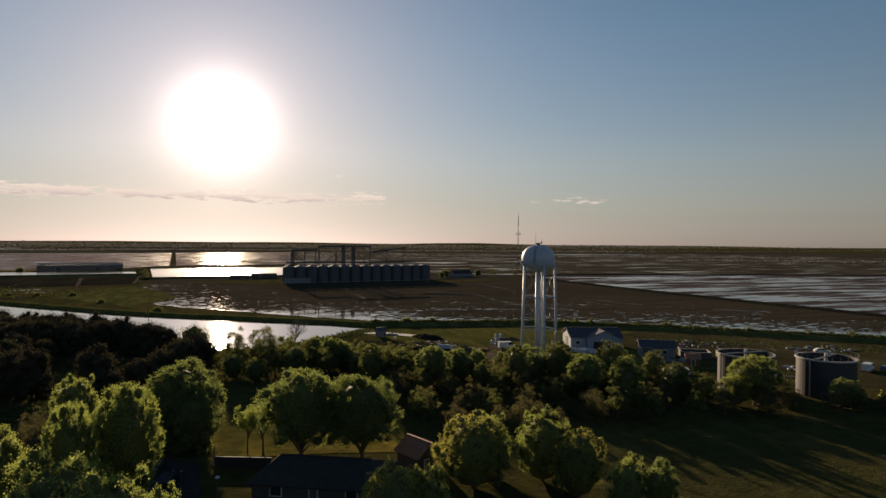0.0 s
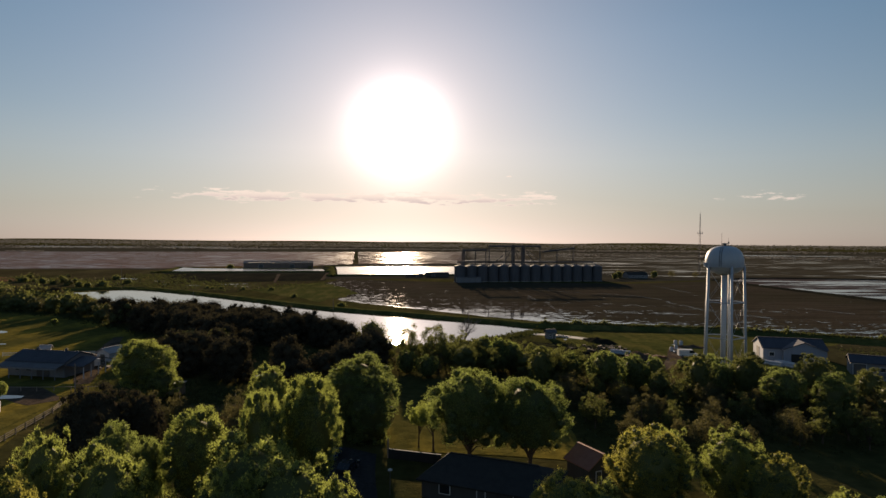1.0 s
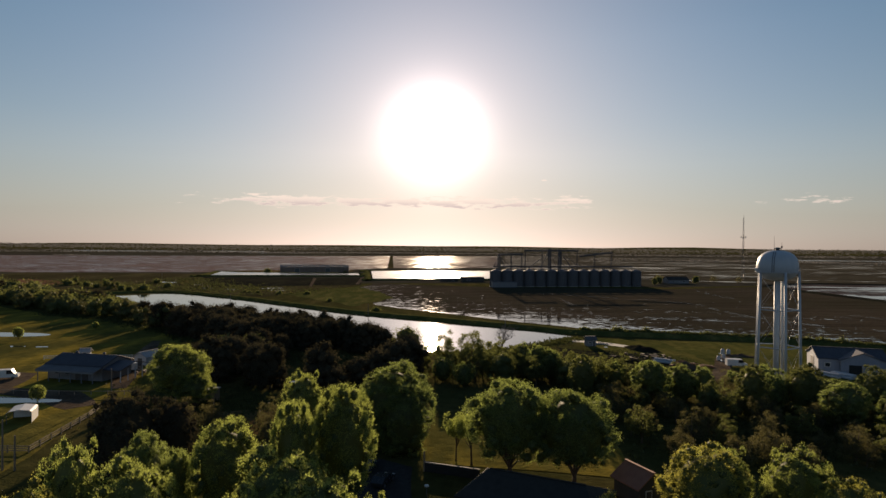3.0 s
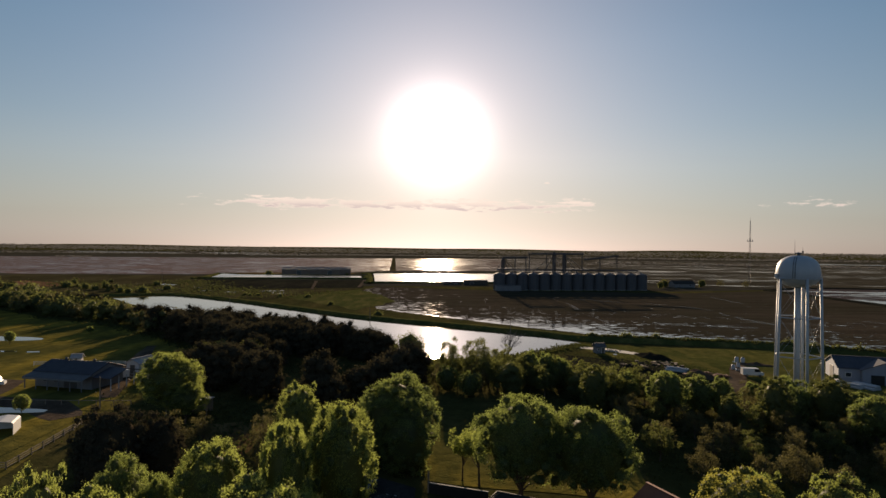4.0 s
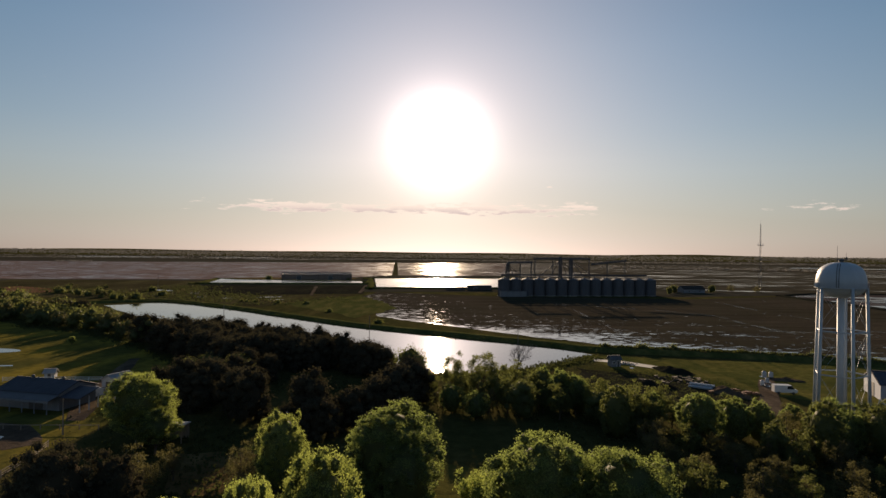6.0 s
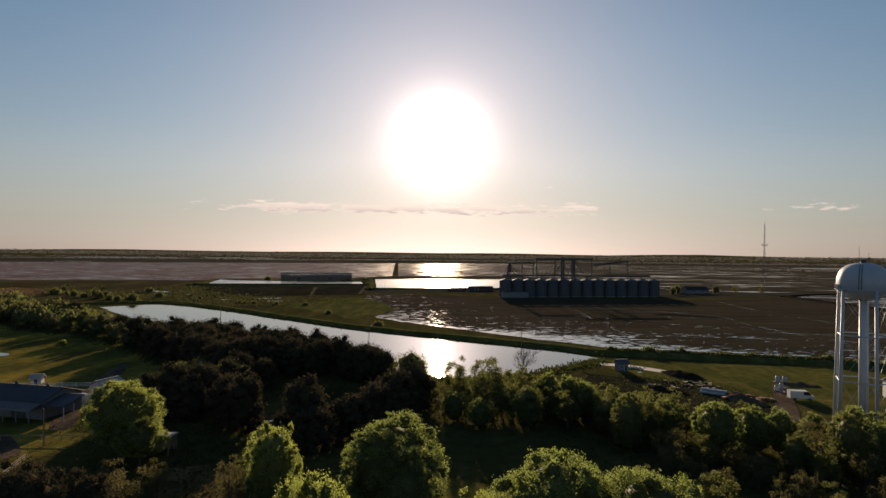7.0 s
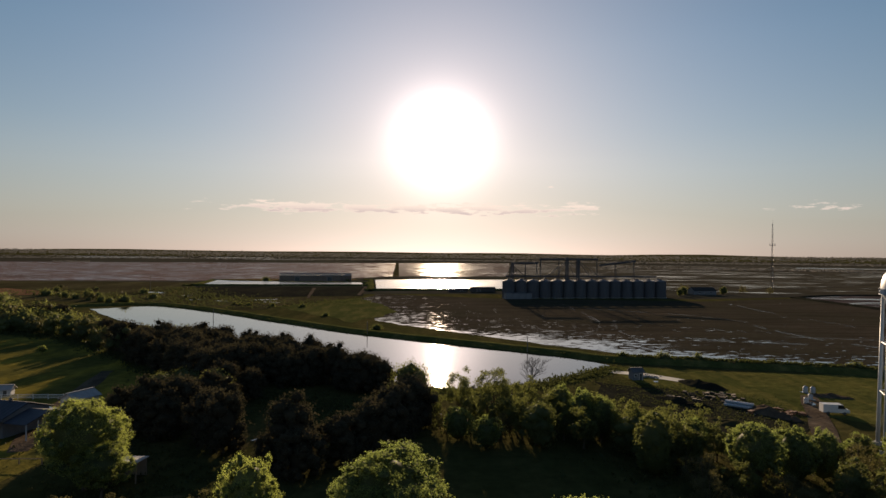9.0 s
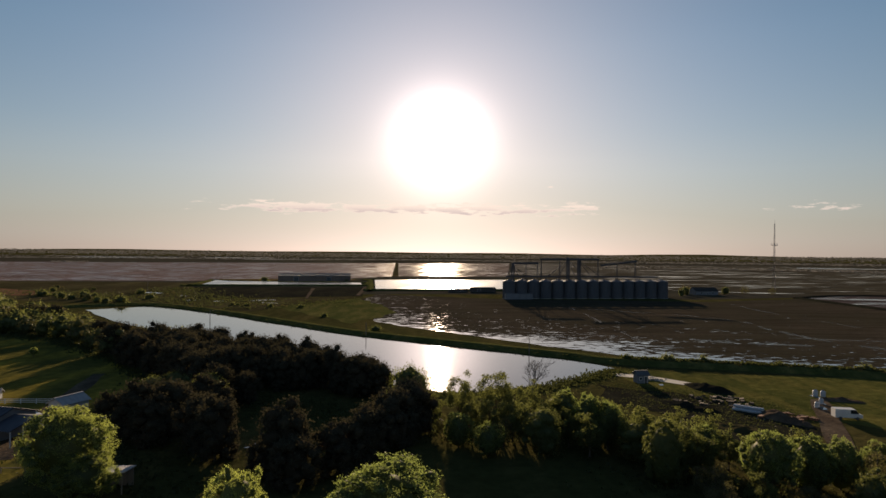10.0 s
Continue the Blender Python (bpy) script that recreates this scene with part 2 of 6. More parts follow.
def leaf_material(name, face, through_col, share=0.5, gloss=0.012):
    """Leaves that let light through; each clump and each tree a little different."""
    m, nt, out = material(name)
    geo = nt.nodes.new("ShaderNodeNewGeometry")
    info = nt.nodes.new("ShaderNodeObjectInfo")
    per = math_node(nt, "MULTIPLY", geo.outputs["Random Per Island"], 0.7)
    per = math_node(nt, "ADD", per, math_node(nt, "MULTIPLY", info.outputs["Random"], 0.3))
    c1 = mix_col(nt, per, tuple(x * 0.8 for x in face), tuple(min(1, x * 1.2) for x in face))
    c2 = mix_col(nt, per, tuple(x * 0.8 for x in through_col), tuple(min(1, x * 1.2) for x in through_col))
    d = nt.nodes.new("ShaderNodeBsdfDiffuse")
    t = nt.nodes.new("ShaderNodeBsdfTranslucent")
    g = node(nt, "ShaderNodeBsdfGlossy", Roughness=0.45)
    g.inputs["Color"].default_value = (0.9, 0.9, 0.9, 1)
    nt.links.new(c1, d.inputs[0])
    nt.links.new(c2, t.inputs[0])
    m1 = nt.nodes.new("ShaderNodeMixShader")
    m1.inputs[0].default_value = share
    nt.links.new(d.outputs[0], m1.inputs[1])
    nt.links.new(t.outputs[0], m1.inputs[2])
    m2 = nt.nodes.new("ShaderNodeMixShader")
    m2.inputs[0].default_value = gloss
    nt.links.new(m1.outputs[0], m2.inputs[1])
    nt.links.new(g.outputs[0], m2.inputs[2])
    nt.links.new(m2.outputs[0], out.inputs["Surface"])
    return m


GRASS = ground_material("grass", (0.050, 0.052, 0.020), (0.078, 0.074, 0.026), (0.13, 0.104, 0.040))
PASTURE = ground_material("pasture", (0.082, 0.082, 0.026), (0.155, 0.135, 0.036), (0.42, 0.31, 0.05), 0.028, 0.3)
FAR_LAND = ground_material("far_land", (0.050, 0.048, 0.036), (0.072, 0.064, 0.050), (0.095, 0.09, 0.062), 0.004, 0.02)
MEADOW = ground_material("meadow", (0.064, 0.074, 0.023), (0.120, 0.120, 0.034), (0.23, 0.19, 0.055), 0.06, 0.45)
WEEDS = ground_material("weeds", (0.066, 0.078, 0.026), (0.105, 0.106, 0.034), (0.18, 0.155, 0.055), 0.05, 0.6)
DIRT = ground_material("dirt", (0.085, 0.065, 0.05), (0.13, 0.10, 0.075), (0.19, 0.15, 0.11), 0.08, 0.8)
ORANGE_SOIL = ground_material("orange_soil", (0.16, 0.085, 0.05), (0.21, 0.115, 0.07), (0.24, 0.15, 0.09), 0.05, 0.5)
DARK_SOIL = ground_material("dark_soil", (0.022, 0.022, 0.018), (0.034, 0.032, 0.024), (0.05, 0.05, 0.03), 0.02, 0.3)
ASPHALT = ground_material("asphalt", (0.045, 0.045, 0.048), (0.055, 0.054, 0.056), (0.075, 0.073, 0.07), 0.05, 1.2)
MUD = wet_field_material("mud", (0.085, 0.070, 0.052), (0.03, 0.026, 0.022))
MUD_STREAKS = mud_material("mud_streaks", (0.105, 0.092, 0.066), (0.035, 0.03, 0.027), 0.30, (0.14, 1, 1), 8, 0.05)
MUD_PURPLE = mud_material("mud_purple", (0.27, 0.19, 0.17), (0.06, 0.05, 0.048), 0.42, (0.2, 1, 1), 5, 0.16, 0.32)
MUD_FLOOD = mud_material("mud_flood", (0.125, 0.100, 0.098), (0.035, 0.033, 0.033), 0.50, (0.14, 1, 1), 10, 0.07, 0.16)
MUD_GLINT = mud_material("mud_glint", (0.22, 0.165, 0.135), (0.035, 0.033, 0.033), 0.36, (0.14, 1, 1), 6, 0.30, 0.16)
WATER = water_material("water", (0.025, 0.032, 0.034), 0.03, 0.25, 0.7)
WATER_FAR = water_material("water_far", (0.03, 0.034, 0.036), 0.12, 0.3, 0.4)

LEAF_GREEN = leaf_material("leaf_green", (0.130, 0.154, 0.054), (0.265, 0.325, 0.080), 0.54)
LEAF_LIME = leaf_material("leaf_lime", (0.186, 0.202, 0.064), (0.36, 0.42, 0.092), 0.56)
LEAF_GOLD = leaf_material("leaf_gold", (0.215, 0.206, 0.054), (0.42, 0.41, 0.078), 0.56)
# leaves of the dark woods: their dense shade is put into the colour
LEAF_DARK_SHADED = leaf_material("leaf_dark_shaded", (0.070, 0.063, 0.044), (0.058, 0.052, 0.028), 0.3, 0.0)
# this and shade_foliage colour the crown cores: inner shade put into the colour
LEAF_INNER_SHADE = leaf_material("inner_shade_foliage", (0.094, 0.106, 0.042), (0.20, 0.23, 0.06), 0.36)
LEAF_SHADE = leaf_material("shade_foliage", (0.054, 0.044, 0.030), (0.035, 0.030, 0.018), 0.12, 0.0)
LEAF_LOW = leaf_material("leaf_low", (0.050, 0.058, 0.022), (0.080, 0.090, 0.026), 0.35)
LEAF_BROWN = leaf_material("leaf_brown", (0.074, 0.069, 0.035), (0.145, 0.134, 0.048), 0.42)
LEAF_MIX = leaf_material("leaf_mix", (0.084, 0.090, 0.034), (0.185, 0.205, 0.054), 0.46)
BARK = plain_material("bark", (0.10, 0.075, 0.055), 0.9, 0, 0.6, 3.0, True, 0.2)
TWIG = plain_material("twig", (0.20, 0.17, 0.15), 0.9, 0, 0.4, 3.0, True, 0.2)

TOWER_WHITE = plain_material("tower_paint", (0.42, 0.46, 0.52), 0.5, 0.0, 0.25, 0.35, True)
STEEL = plain_material("galvanised_steel", (0.10, 0.103, 0.118), 0.75, 0.1, 0.35, 0.5, True)
STEEL_DARK = plain_material("dark_steel", (0.10, 0.10, 0.105), 0.55, 0.4, 0.4, 0.8)
ROOF_BLUE = plain_material("blue_grey_roof", (0.044, 0.048, 0.068), 0.65, 0.1, 0.3, 0.6)
ROOF_DARK = plain_material("dark_shingles", (0.034, 0.030, 0.028), 0.9, 0, 0.5, 1.2)
ROOF_RED = plain_material("red_roof", (0.34, 0.15, 0.10), 0.75, 0, 0.3, 1.2)
ROOF_LIGHT = plain_material("light_metal_roof", (0.34, 0.33, 0.34), 0.6, 0.1, 0.3, 0.8)
SIDING = plain_material("white_siding", (0.42, 0.44, 0.48), 0.6, 0, 0.25, 0.8, True)
SIDING_GREY = plain_material("grey_siding", (0.17, 0.178, 0.20), 0.6, 0, 0.3, 0.8, True)
BLUE_SIDING = plain_material("blue_grey_siding", (0.25, 0.28, 0.35), 0.6, 0, 0.25, 0.8, True)
DARK_SIDING = plain_material("dark_siding", (0.075, 0.070, 0.066), 0.8, 0, 0.35, 0.5, True)
TAN_SIDING = plain_material("tan_siding", (0.19, 0.14, 0.115), 0.7, 0, 0.35, 0.3, True)
CONCRETE = plain_material("concrete", (0.36, 0.35, 0.33), 0.85, 0, 0.4, 0.7)
TANK_DARK = plain_material("tank_steel", (0.038, 0.039, 0.046), 0.65, 0.1, 0.5, 0.5, True)
RUST = plain_material("rust", (0.20, 0.09, 0.05), 0.85, 0, 0.5, 1.0)
WOOD = plain_material("weathered_wood", (0.24, 0.19, 0.15), 0.85, 0, 0.5, 3.0, True)
WHITE = plain_material("white_paint", (0.60, 0.60, 0.60), 0.45, 0, 0.15, 1.5)
BLACK = plain_material("black_rubber", (0.025, 0.025, 0.025), 0.8, 0, 0.2, 4.0)
GLASS_DARK = plain_material("window_glass", (0.02, 0.025, 0.03), 0.06, 0, 0.1, 2.0, False, 0.6)
CAR_DARK = plain_material("dark_car_paint", (0.03, 0.035, 0.045), 0.25, 0.2, 0.15, 2.0)
CAR_BLUE = plain_material("blue_car_paint", (0.05, 0.10, 0.20), 0.25, 0.2, 0.15, 2.0)
DRY_GRASS = ground_material("dry_grass", (0.11, 0.075, 0.035), (0.16, 0.11, 0.05), (0.20, 0.15, 0.07), 0.05, 0.4)
ROUGH_LAND = ground_material("rough_land", (0.046, 0.044, 0.022), (0.080, 0.066, 0.036), (0.12, 0.105, 0.05), 0.02, 0.12)
# leaf colour greyed and lightened to carry the haze over the distance
LEAF_FAR_HAZE = leaf_material("far_haze_foliage", (0.17, 0.165, 0.16), (0.155, 0.150, 0.142), 0.4, 0.0)


# ---- building tools ----
class Shape:
    """Collects corners and faces of one mesh."""

    def __init__(self):
        self.v, self.f = [], []

    def box(self, c, s, rz=0.0, rx=0.0, bevel=0.0):
        m = Matrix.Translation(c) @ Euler((radians(rx), 0, radians(rz))).to_matrix().to_4x4()
        x, y, z = (k / 2 for k in s)
        b = min(bevel, x * 0.9, y * 0.9)
        ring = [(x - b, -y), (x, -y + b), (x, y - b), (x - b, y), (-x + b, y), (-x, y - b), (-x, -y + b), (-x + b, -y)] if b else [(x, -y), (x, y), (-x, y), (-x, -y)]
        n, k = len(ring), len(self.v)
        self.v += [tuple(m @ Vector((px, py, h))) for h in (-z, z) for px, py in ring]
        self.f += [(k + i, k + (i + 1) % n, k + n + (i + 1) % n, k + n + i) for i in range(n)]
        self.f += [tuple(k + n - 1 - i for i in range(n)), tuple(k + n + i for i in range(n))]
        return self

    def tube(self, pts, radii, n=8, cap=True):
        pts = [Vector(p) for p in pts]
        k = len(self.v)
        for i, p in enumerate(pts):
            d = (pts[min(i + 1, len(pts) - 1)] - pts[max(i - 1, 0)]).normalized()
            side = d.cross(Vector((0, 0, 1)) if abs(d.z) < 0.9 else Vector((1, 0, 0))).normalized()
            up = side.cross(d)
            for j in range(n):
                a = 2 * math.pi * j / n
                self.v.append(tuple(p + (side * math.cos(a) + up * math.sin(a)) * radii[i]))
        for i in range(len(pts) - 1):
            for j in range(n):
                a, b = k + i * n + j, k + i * n + (j + 1) % n
                self.f.append((a, b, b + n, a + n))
        if cap:
            self.f.append(tuple(k + n - 1 - j for j in range(n)))
            self.f.append(tuple(k + (len(pts) - 1) * n + j for j in range(n)))
        return self

    def bar(self, p0, p1, r, n=6):
        return self.tube([p0, p1], [r, r], n)

    def lathe(self, profile, n=32, at=(0, 0, 0)):
        k = len(self.v)
        for r, z in profile:
            for j in range(n):
                a = 2 * math.pi * j / n
                self.v.append((at[0] + r * math.cos(a), at[1] + r * math.sin(a), at[2] + z))
        for i in range(len(profile) - 1):
            for j in range(n):
                a, b = k + i * n + j, k + i * n + (j + 1) % n
                self.f.append((a, b, b + n, a + n))
        return self

    def prism(self, section, y0, y1):
        """A closed outline in x and z, drawn out along y."""
        k, n = len(self.v), len(section)
        self.v += [(x, y, z) for y in (y0, y1) for x, z in section]
        self.f += [(k + i, k + (i + 1) % n, k + n + (i + 1) % n, k + n + i) for i in range(n)]
        self.f += [tuple(k + n - 1 - i for i in range(n)), tuple(k + n + i for i in range(n))]
        return self

    def mesh(self, name, mat, smooth=False):
        me = bpy.data.meshes.new(name)
        me.from_pydata(self.v, [], self.f)
        me.materials.append(mat)
        if smooth:
            me.polygons.foreach_set("use_smooth", [True] * len(me.polygons))
        me.update()
        return me


def part(name, shape, mat, parent, label="", smooth=False):
    ob = new(name, shape.mesh(name, mat, smooth) if isinstance(shape, Shape) else shape)
    ob.parent = parent
    if label:
        ob["label"] = label
    return ob


def thing(name, label, category, group="", kind="", m=None):
    ob = new(name)
    ob.empty_display_size = 0.5
    if m is not None:
        ob.matrix_world = m
    return tagged(ob, label, category, group, kind)


def smooth_line(pts, step=6.0):
    """Points along a line through pts, rounded at the corners."""
    out = []
    P = [Vector((*p, 0)) for p in pts]
    for i in range(len(P) - 1):
        a, b, c, d = P[max(i - 1, 0)], P[i], P[i + 1], P[min(i + 2, len(P) - 1)]
        n = max(2, int((c - b).length / step))
        for j in range(n):
            t = j / n
            q = 0.5 * ((2 * b) + (c - a) * t + (2 * a - 5 * b + 4 * c - d) * t * t + (3 * b - a - 3 * c + d) * t ** 3)
            out.append((q.x, q.y))
    out.append(tuple(pts[-1]))
    return out


def sheet(name, pts, z, mat, label, category, ragged=0.0, step=6.0, kind="structure"):
    """A flat piece of land or water; ragged: how far its edge wanders."""
    line = []
    n = len(pts)
    for i in range(n):
        a, b = Vector(pts[i]), Vector(pts[(i + 1) % n])
        k = max(1, int((b - a).length / step)) if ragged else 1
        side = Vector((-(b - a).y, (b - a).x)).normalized()
        for j in range(k):
            p = a.lerp(b, j / k)
            if ragged and 0 < j:
                p = p + side * ragged * noise.noise((p.x * 0.06, p.y * 0.06, z))
            line.append((p.x, p.y, z))
    bm = bmesh.new()
    face = bm.faces.new([bm.verts.new(p) for p in line])
    if face.normal.z < 0 or face.calc_area() and (face.normal_update() or face.normal.z < 0):
        face.normal_flip()
    bmesh.ops.triangulate(bm, faces=bm.faces[:])
    me = bpy.data.meshes.new(name)
    bm.to_mesh(me)
    bm.free()
    me.materials.append(mat)
    return tagged(new(name, me), label, category, kind=kind)


def square(pts, near=3.0):
    """A closed outline whose corners stay sharp when it is rounded."""
    out = []
    for a, b in zip(pts, pts[1:]):
        a, b = Vector(a), Vector(b)
        d = (b - a).normalized() * near
        out += [tuple(a), tuple(a + d), tuple(b - d)]
    return out + [tuple(pts[-1])]


def ridge(name, pts, width, height, mat, label, category, top=0.35, step=5.0, rough=0.15):
    """An earth bank along a line, with a flat top and uneven slopes."""
    line = smooth_line(pts, step)
    s = Shape()
    prof = [(-0.5, -0.05), (-0.33, 0.55), (-top / 2, 1.0), (top / 2, 1.0), (0.33, 0.55), (0.5, -0.05)]
    for i, (x, y) in enumerate(line):
        a, b = line[max(i - 1, 0)], line[min(i + 1, len(line) - 1)]
        d = Vector((b[0] - a[0], b[1] - a[1])).normalized()
        for u, h in prof:
            w = noise.noise((x * 0.15 + u * 3, y * 0.15, 7.0))
            s.v.append((x - d.y * u * width * (1 + rough * w), y + d.x * u * width * (1 + rough * w), h * height * (1 + rough * w) if h > 0 else -0.1))
    n = len(prof)
    for i in range(len(line) - 1):
        for j in range(n - 1):
            k = i * n + j
            s.f.append((k, k + 1, k + n + 1, k + n))
    s.f.append(tuple(range(n)))
    s.f.append(tuple(reversed(range((len(line) - 1) * n, len(line) * n))))
    return tagged(new(name, s.mesh(name, mat, True)), label, category, kind="structure")


# ---- the land ----
def build_ground():
    rings = [0, 60, 150, 300, 500, 800, 1200, 1800, 2500, 3200, 3700, 4100, 4500, 4800, 4950]
    n = 96
    s = Shape()
    s.v.append((0, 0, 0))
    for r in rings[1:]:
        for j in range(n):
            a = 2 * math.pi * j / n
            h = 0.0 if r < 3300 else (r - 3300) / 1650 * 25 * (0.8 + 0.5 * noise.noise((math.cos(a) * 6, math.sin(a) * 6, r * 0.001)))
            s.v.append((r * math.cos(a), r * math.sin(a), h))
    s.f += [(0, 1 + j, 1 + (j + 1) % n) for j in range(n)]
    for i in range(len(rings) - 2):
        for j in range(n):
            a, b = 1 + i * n + j, 1 + i * n + (j + 1) % n
            s.f.append((a, a + n, b + n, b))
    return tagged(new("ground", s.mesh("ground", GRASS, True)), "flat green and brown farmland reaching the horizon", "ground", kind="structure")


build_ground()
sheet("field", [(-4000, 880), (-640, 560), (-300, 470), (-60, 545), (60, 560), (190, 520), (300, 560), (640, 440), (2500, -200), (4600, -200), (4000, 2300), (0, 3150), (-3500, 2600)], 0.03, FAR_LAND, "broad brown and olive crop land in the distance", "field", 12, 60)
POND = [(-196, 398), (-172, 421), (-140, 400), (-110, 373), (-76, 339), (-42, 308), (-20, 291), (4, 275), (24, 262), (40, 252), (52, 237), (40, 222), (27, 211), (12, 204), (0, 203), (-20, 215), (-39, 235), (-82, 282), (-120, 316), (-153, 345)]
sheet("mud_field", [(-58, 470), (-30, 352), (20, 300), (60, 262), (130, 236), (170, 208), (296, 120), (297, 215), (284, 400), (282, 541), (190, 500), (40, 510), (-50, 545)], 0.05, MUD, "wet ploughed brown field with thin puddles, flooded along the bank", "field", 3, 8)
for tr in ([(83, 487), (80, 382), (78, 311), (80, 276)], [(88, 322), (105, 299), (125, 291), (150, 285)], [(60, 455), (147, 388), (152, 337), (156, 299), (175, 262)], [(200, 480), (196, 390), (215, 300), (262, 240)], [(40, 330), (62, 312), (96, 305), (130, 312), (185, 300)]):
    for off in (-0.9, 0.9):
        line = smooth_line([Vector((p[0] + off, p[1] + off, 0)) for p in tr], 5.0)
        for q in range(0, len(line) - 3, 4):
            k = noise.noise((q * 1.7, off * 3, tr[0][0] * 0.37))
            if k < -0.08:
                continue
            seg = line[q:q + 3 + (q * 7) % 3]
            w = 0.07 + 0.14 * abs(k)
            sheet("wheel_rut", [(p[0] - w, p[1]) for p in seg] + [(p[0] + w, p[1] + 0.3) for p in reversed(seg)], 0.085, WATER_FAR, "water-filled wheel rut in the ploughed field", "rut")
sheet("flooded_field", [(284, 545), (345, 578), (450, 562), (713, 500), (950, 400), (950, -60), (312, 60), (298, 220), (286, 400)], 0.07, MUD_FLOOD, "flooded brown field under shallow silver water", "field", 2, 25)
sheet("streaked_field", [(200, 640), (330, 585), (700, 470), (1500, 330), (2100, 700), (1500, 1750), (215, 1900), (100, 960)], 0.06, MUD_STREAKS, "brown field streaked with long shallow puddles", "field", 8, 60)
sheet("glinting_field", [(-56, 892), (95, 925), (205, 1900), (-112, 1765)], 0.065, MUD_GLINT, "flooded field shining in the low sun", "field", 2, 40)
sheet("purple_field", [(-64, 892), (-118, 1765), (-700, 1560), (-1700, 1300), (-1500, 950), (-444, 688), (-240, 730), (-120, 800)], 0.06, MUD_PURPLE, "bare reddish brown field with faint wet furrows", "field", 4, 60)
sheet("dark_field", [(-168, 484), (-58, 522), (-72, 640), (-222, 622)], 0.07, DARK_SOIL, "dark freshly worked soil beside the reservoirs", "field", 2, 10)
sheet("rough_land", [(-430, 640), (-330, 480), (-240, 445), (-160, 436), (-105, 400), (-98, 424), (-60, 515), (-168, 482), (-224, 622), (-244, 690), (-440, 685)], 0.055, ROUGH_LAND, "rough brown scrub land beyond the pond", "field", 5, 10)
sheet("track", [(-64, 530), (-61, 530), (-66, 620), (-71, 728), (-75, 728), (-70, 620)], 0.10, DIRT, "pale dirt lane beside the reservoirs", "track", 0.5, 6)
sheet("track", [(-96, 498), (-94, 499), (-112, 616), (-115, 616)], 0.10, DIRT, "pale wheel track across the dark soil", "track", 0.5, 6)
for pts in ([(-1330, 2280), (-960, 2350), (-955, 2440), (-1300, 2380)], [(-900, 2420), (-640, 2460), (-650, 2560), (-890, 2520)], [(-640, 2120), (-420, 2140), (-430, 2170), (-640, 2160)], [(900, 1640), (1190, 1560), (1200, 1600), (930, 1690)]):
    sheet("water", pts, 0.09, WATER_FAR, "pale strip of flood water far off among the fields", "water", 6, 30)
for pud in ([(-150, 462), (-142, 460), (-140, 464), (-148, 467)], [(-192, 507), (-184, 503), (-181, 509), (-190, 512)], [(-116, 456), (-104, 453), (-103, 456), (-114, 459)], [(-170, 470), (-166, 468), (-158, 473), (-164, 475)], [(-232, 540), (-214, 528), (-210, 533), (-226, 545)], [(-130, 470), (-118, 474), (-112, 482), (-124, 478)], [(-206, 480), (-198, 474), (-195, 478)]):
    sheet("puddle", pud, 0.10, WATER_FAR, "pale puddle in the rough land", "puddle", 3, 1)
sheet("green_patch", [(-100, 425), (-58, 505), (-35, 440), (-24, 400), (-42, 345)], 0.08, WEEDS, "bright green weedy corner of the field", "grass", 5, 6)
sheet("pasture", [(-330, 420), (-176, 296), (-141, 282), (-94, 236), (-62, 195), (-66, 120), (-60, 80), (-130, 40), (-400, 120)], 0.04, PASTURE, "grazed pasture with yellow flowering patches", "grass", 3, 8)
sheet("meadow", [(48, 236), (130, 222), (170, 196), (215, 150), (160, 120), (110, 140), (96, 165), (70, 190), (52, 214)], 0.045, MEADOW, "sunlit mown grass below the water tower", "grass", 3, 8)
# paddock in the darker grass colour, which stands in for long tree shadows
sheet("meadow", [(60, 70), (90, 104), (126, 88), (180, 50), (120, 10), (70, 45)], 0.045, GRASS, "rough grass paddock, darker grass standing in for tree shadows", "grass", 3, 8)
sheet("works_yard", [(122, 190), (150, 204), (166, 194), (215, 151), (300, 100), (300, 62), (190, 96), (150, 104), (126, 138)], 0.052, ROUGH_LAND, "rough trodden ground round the open tanks", "soil", 4, 6)
sheet("bare_ground", [(-360, 520), (-300, 496), (-284, 506), (-292, 530), (-360, 570)], 0.085, ORANGE_SOIL, "bare orange earth cut into the slope", "soil", 3, 8)
sheet("yard", [(41, 214), (58, 205), (69, 189), (76, 174), (64, 157), (50, 163), (47, 186), (37, 194)], 0.07, DARK_SOIL, "rough weedy yard with ruts and rubble", "soil", 3, 5)
sheet("track", [(88.6, 199), (92.4, 199), (87, 186), (74, 160), (68, 158), (82, 186)], 0.078, DIRT, "rutted dirt track by the parked truck", "track", 0.8, 3)
for pud in ([(90.6, 203), (92.2, 203.4), (92.0, 200.5), (90.9, 200.2)], [(86.0, 192), (87.2, 192.2), (86.6, 189), (85.4, 188.8)], [(88.6, 195.8), (89.4, 195.6), (89.0, 193.2)], [(66.5, 181), (70, 182), (74, 179), (73, 177), (69, 178)], [(57.5, 214.6), (58.6, 214.8), (58.4, 213), (57.4, 213)]):
    sheet("puddle", pud, 0.10, WATER, "bright puddle in the muddy yard", "puddle", 0.4, 0.6)
sheet("farm_yard", [(-118, 172), (-100, 167), (-96, 151), (-78, 147), (-69, 136), (-73, 132), (-84, 141), (-112, 150)], 0.068, DIRT, "bare brown earth of the farmyard", "soil", 1.5, 3)
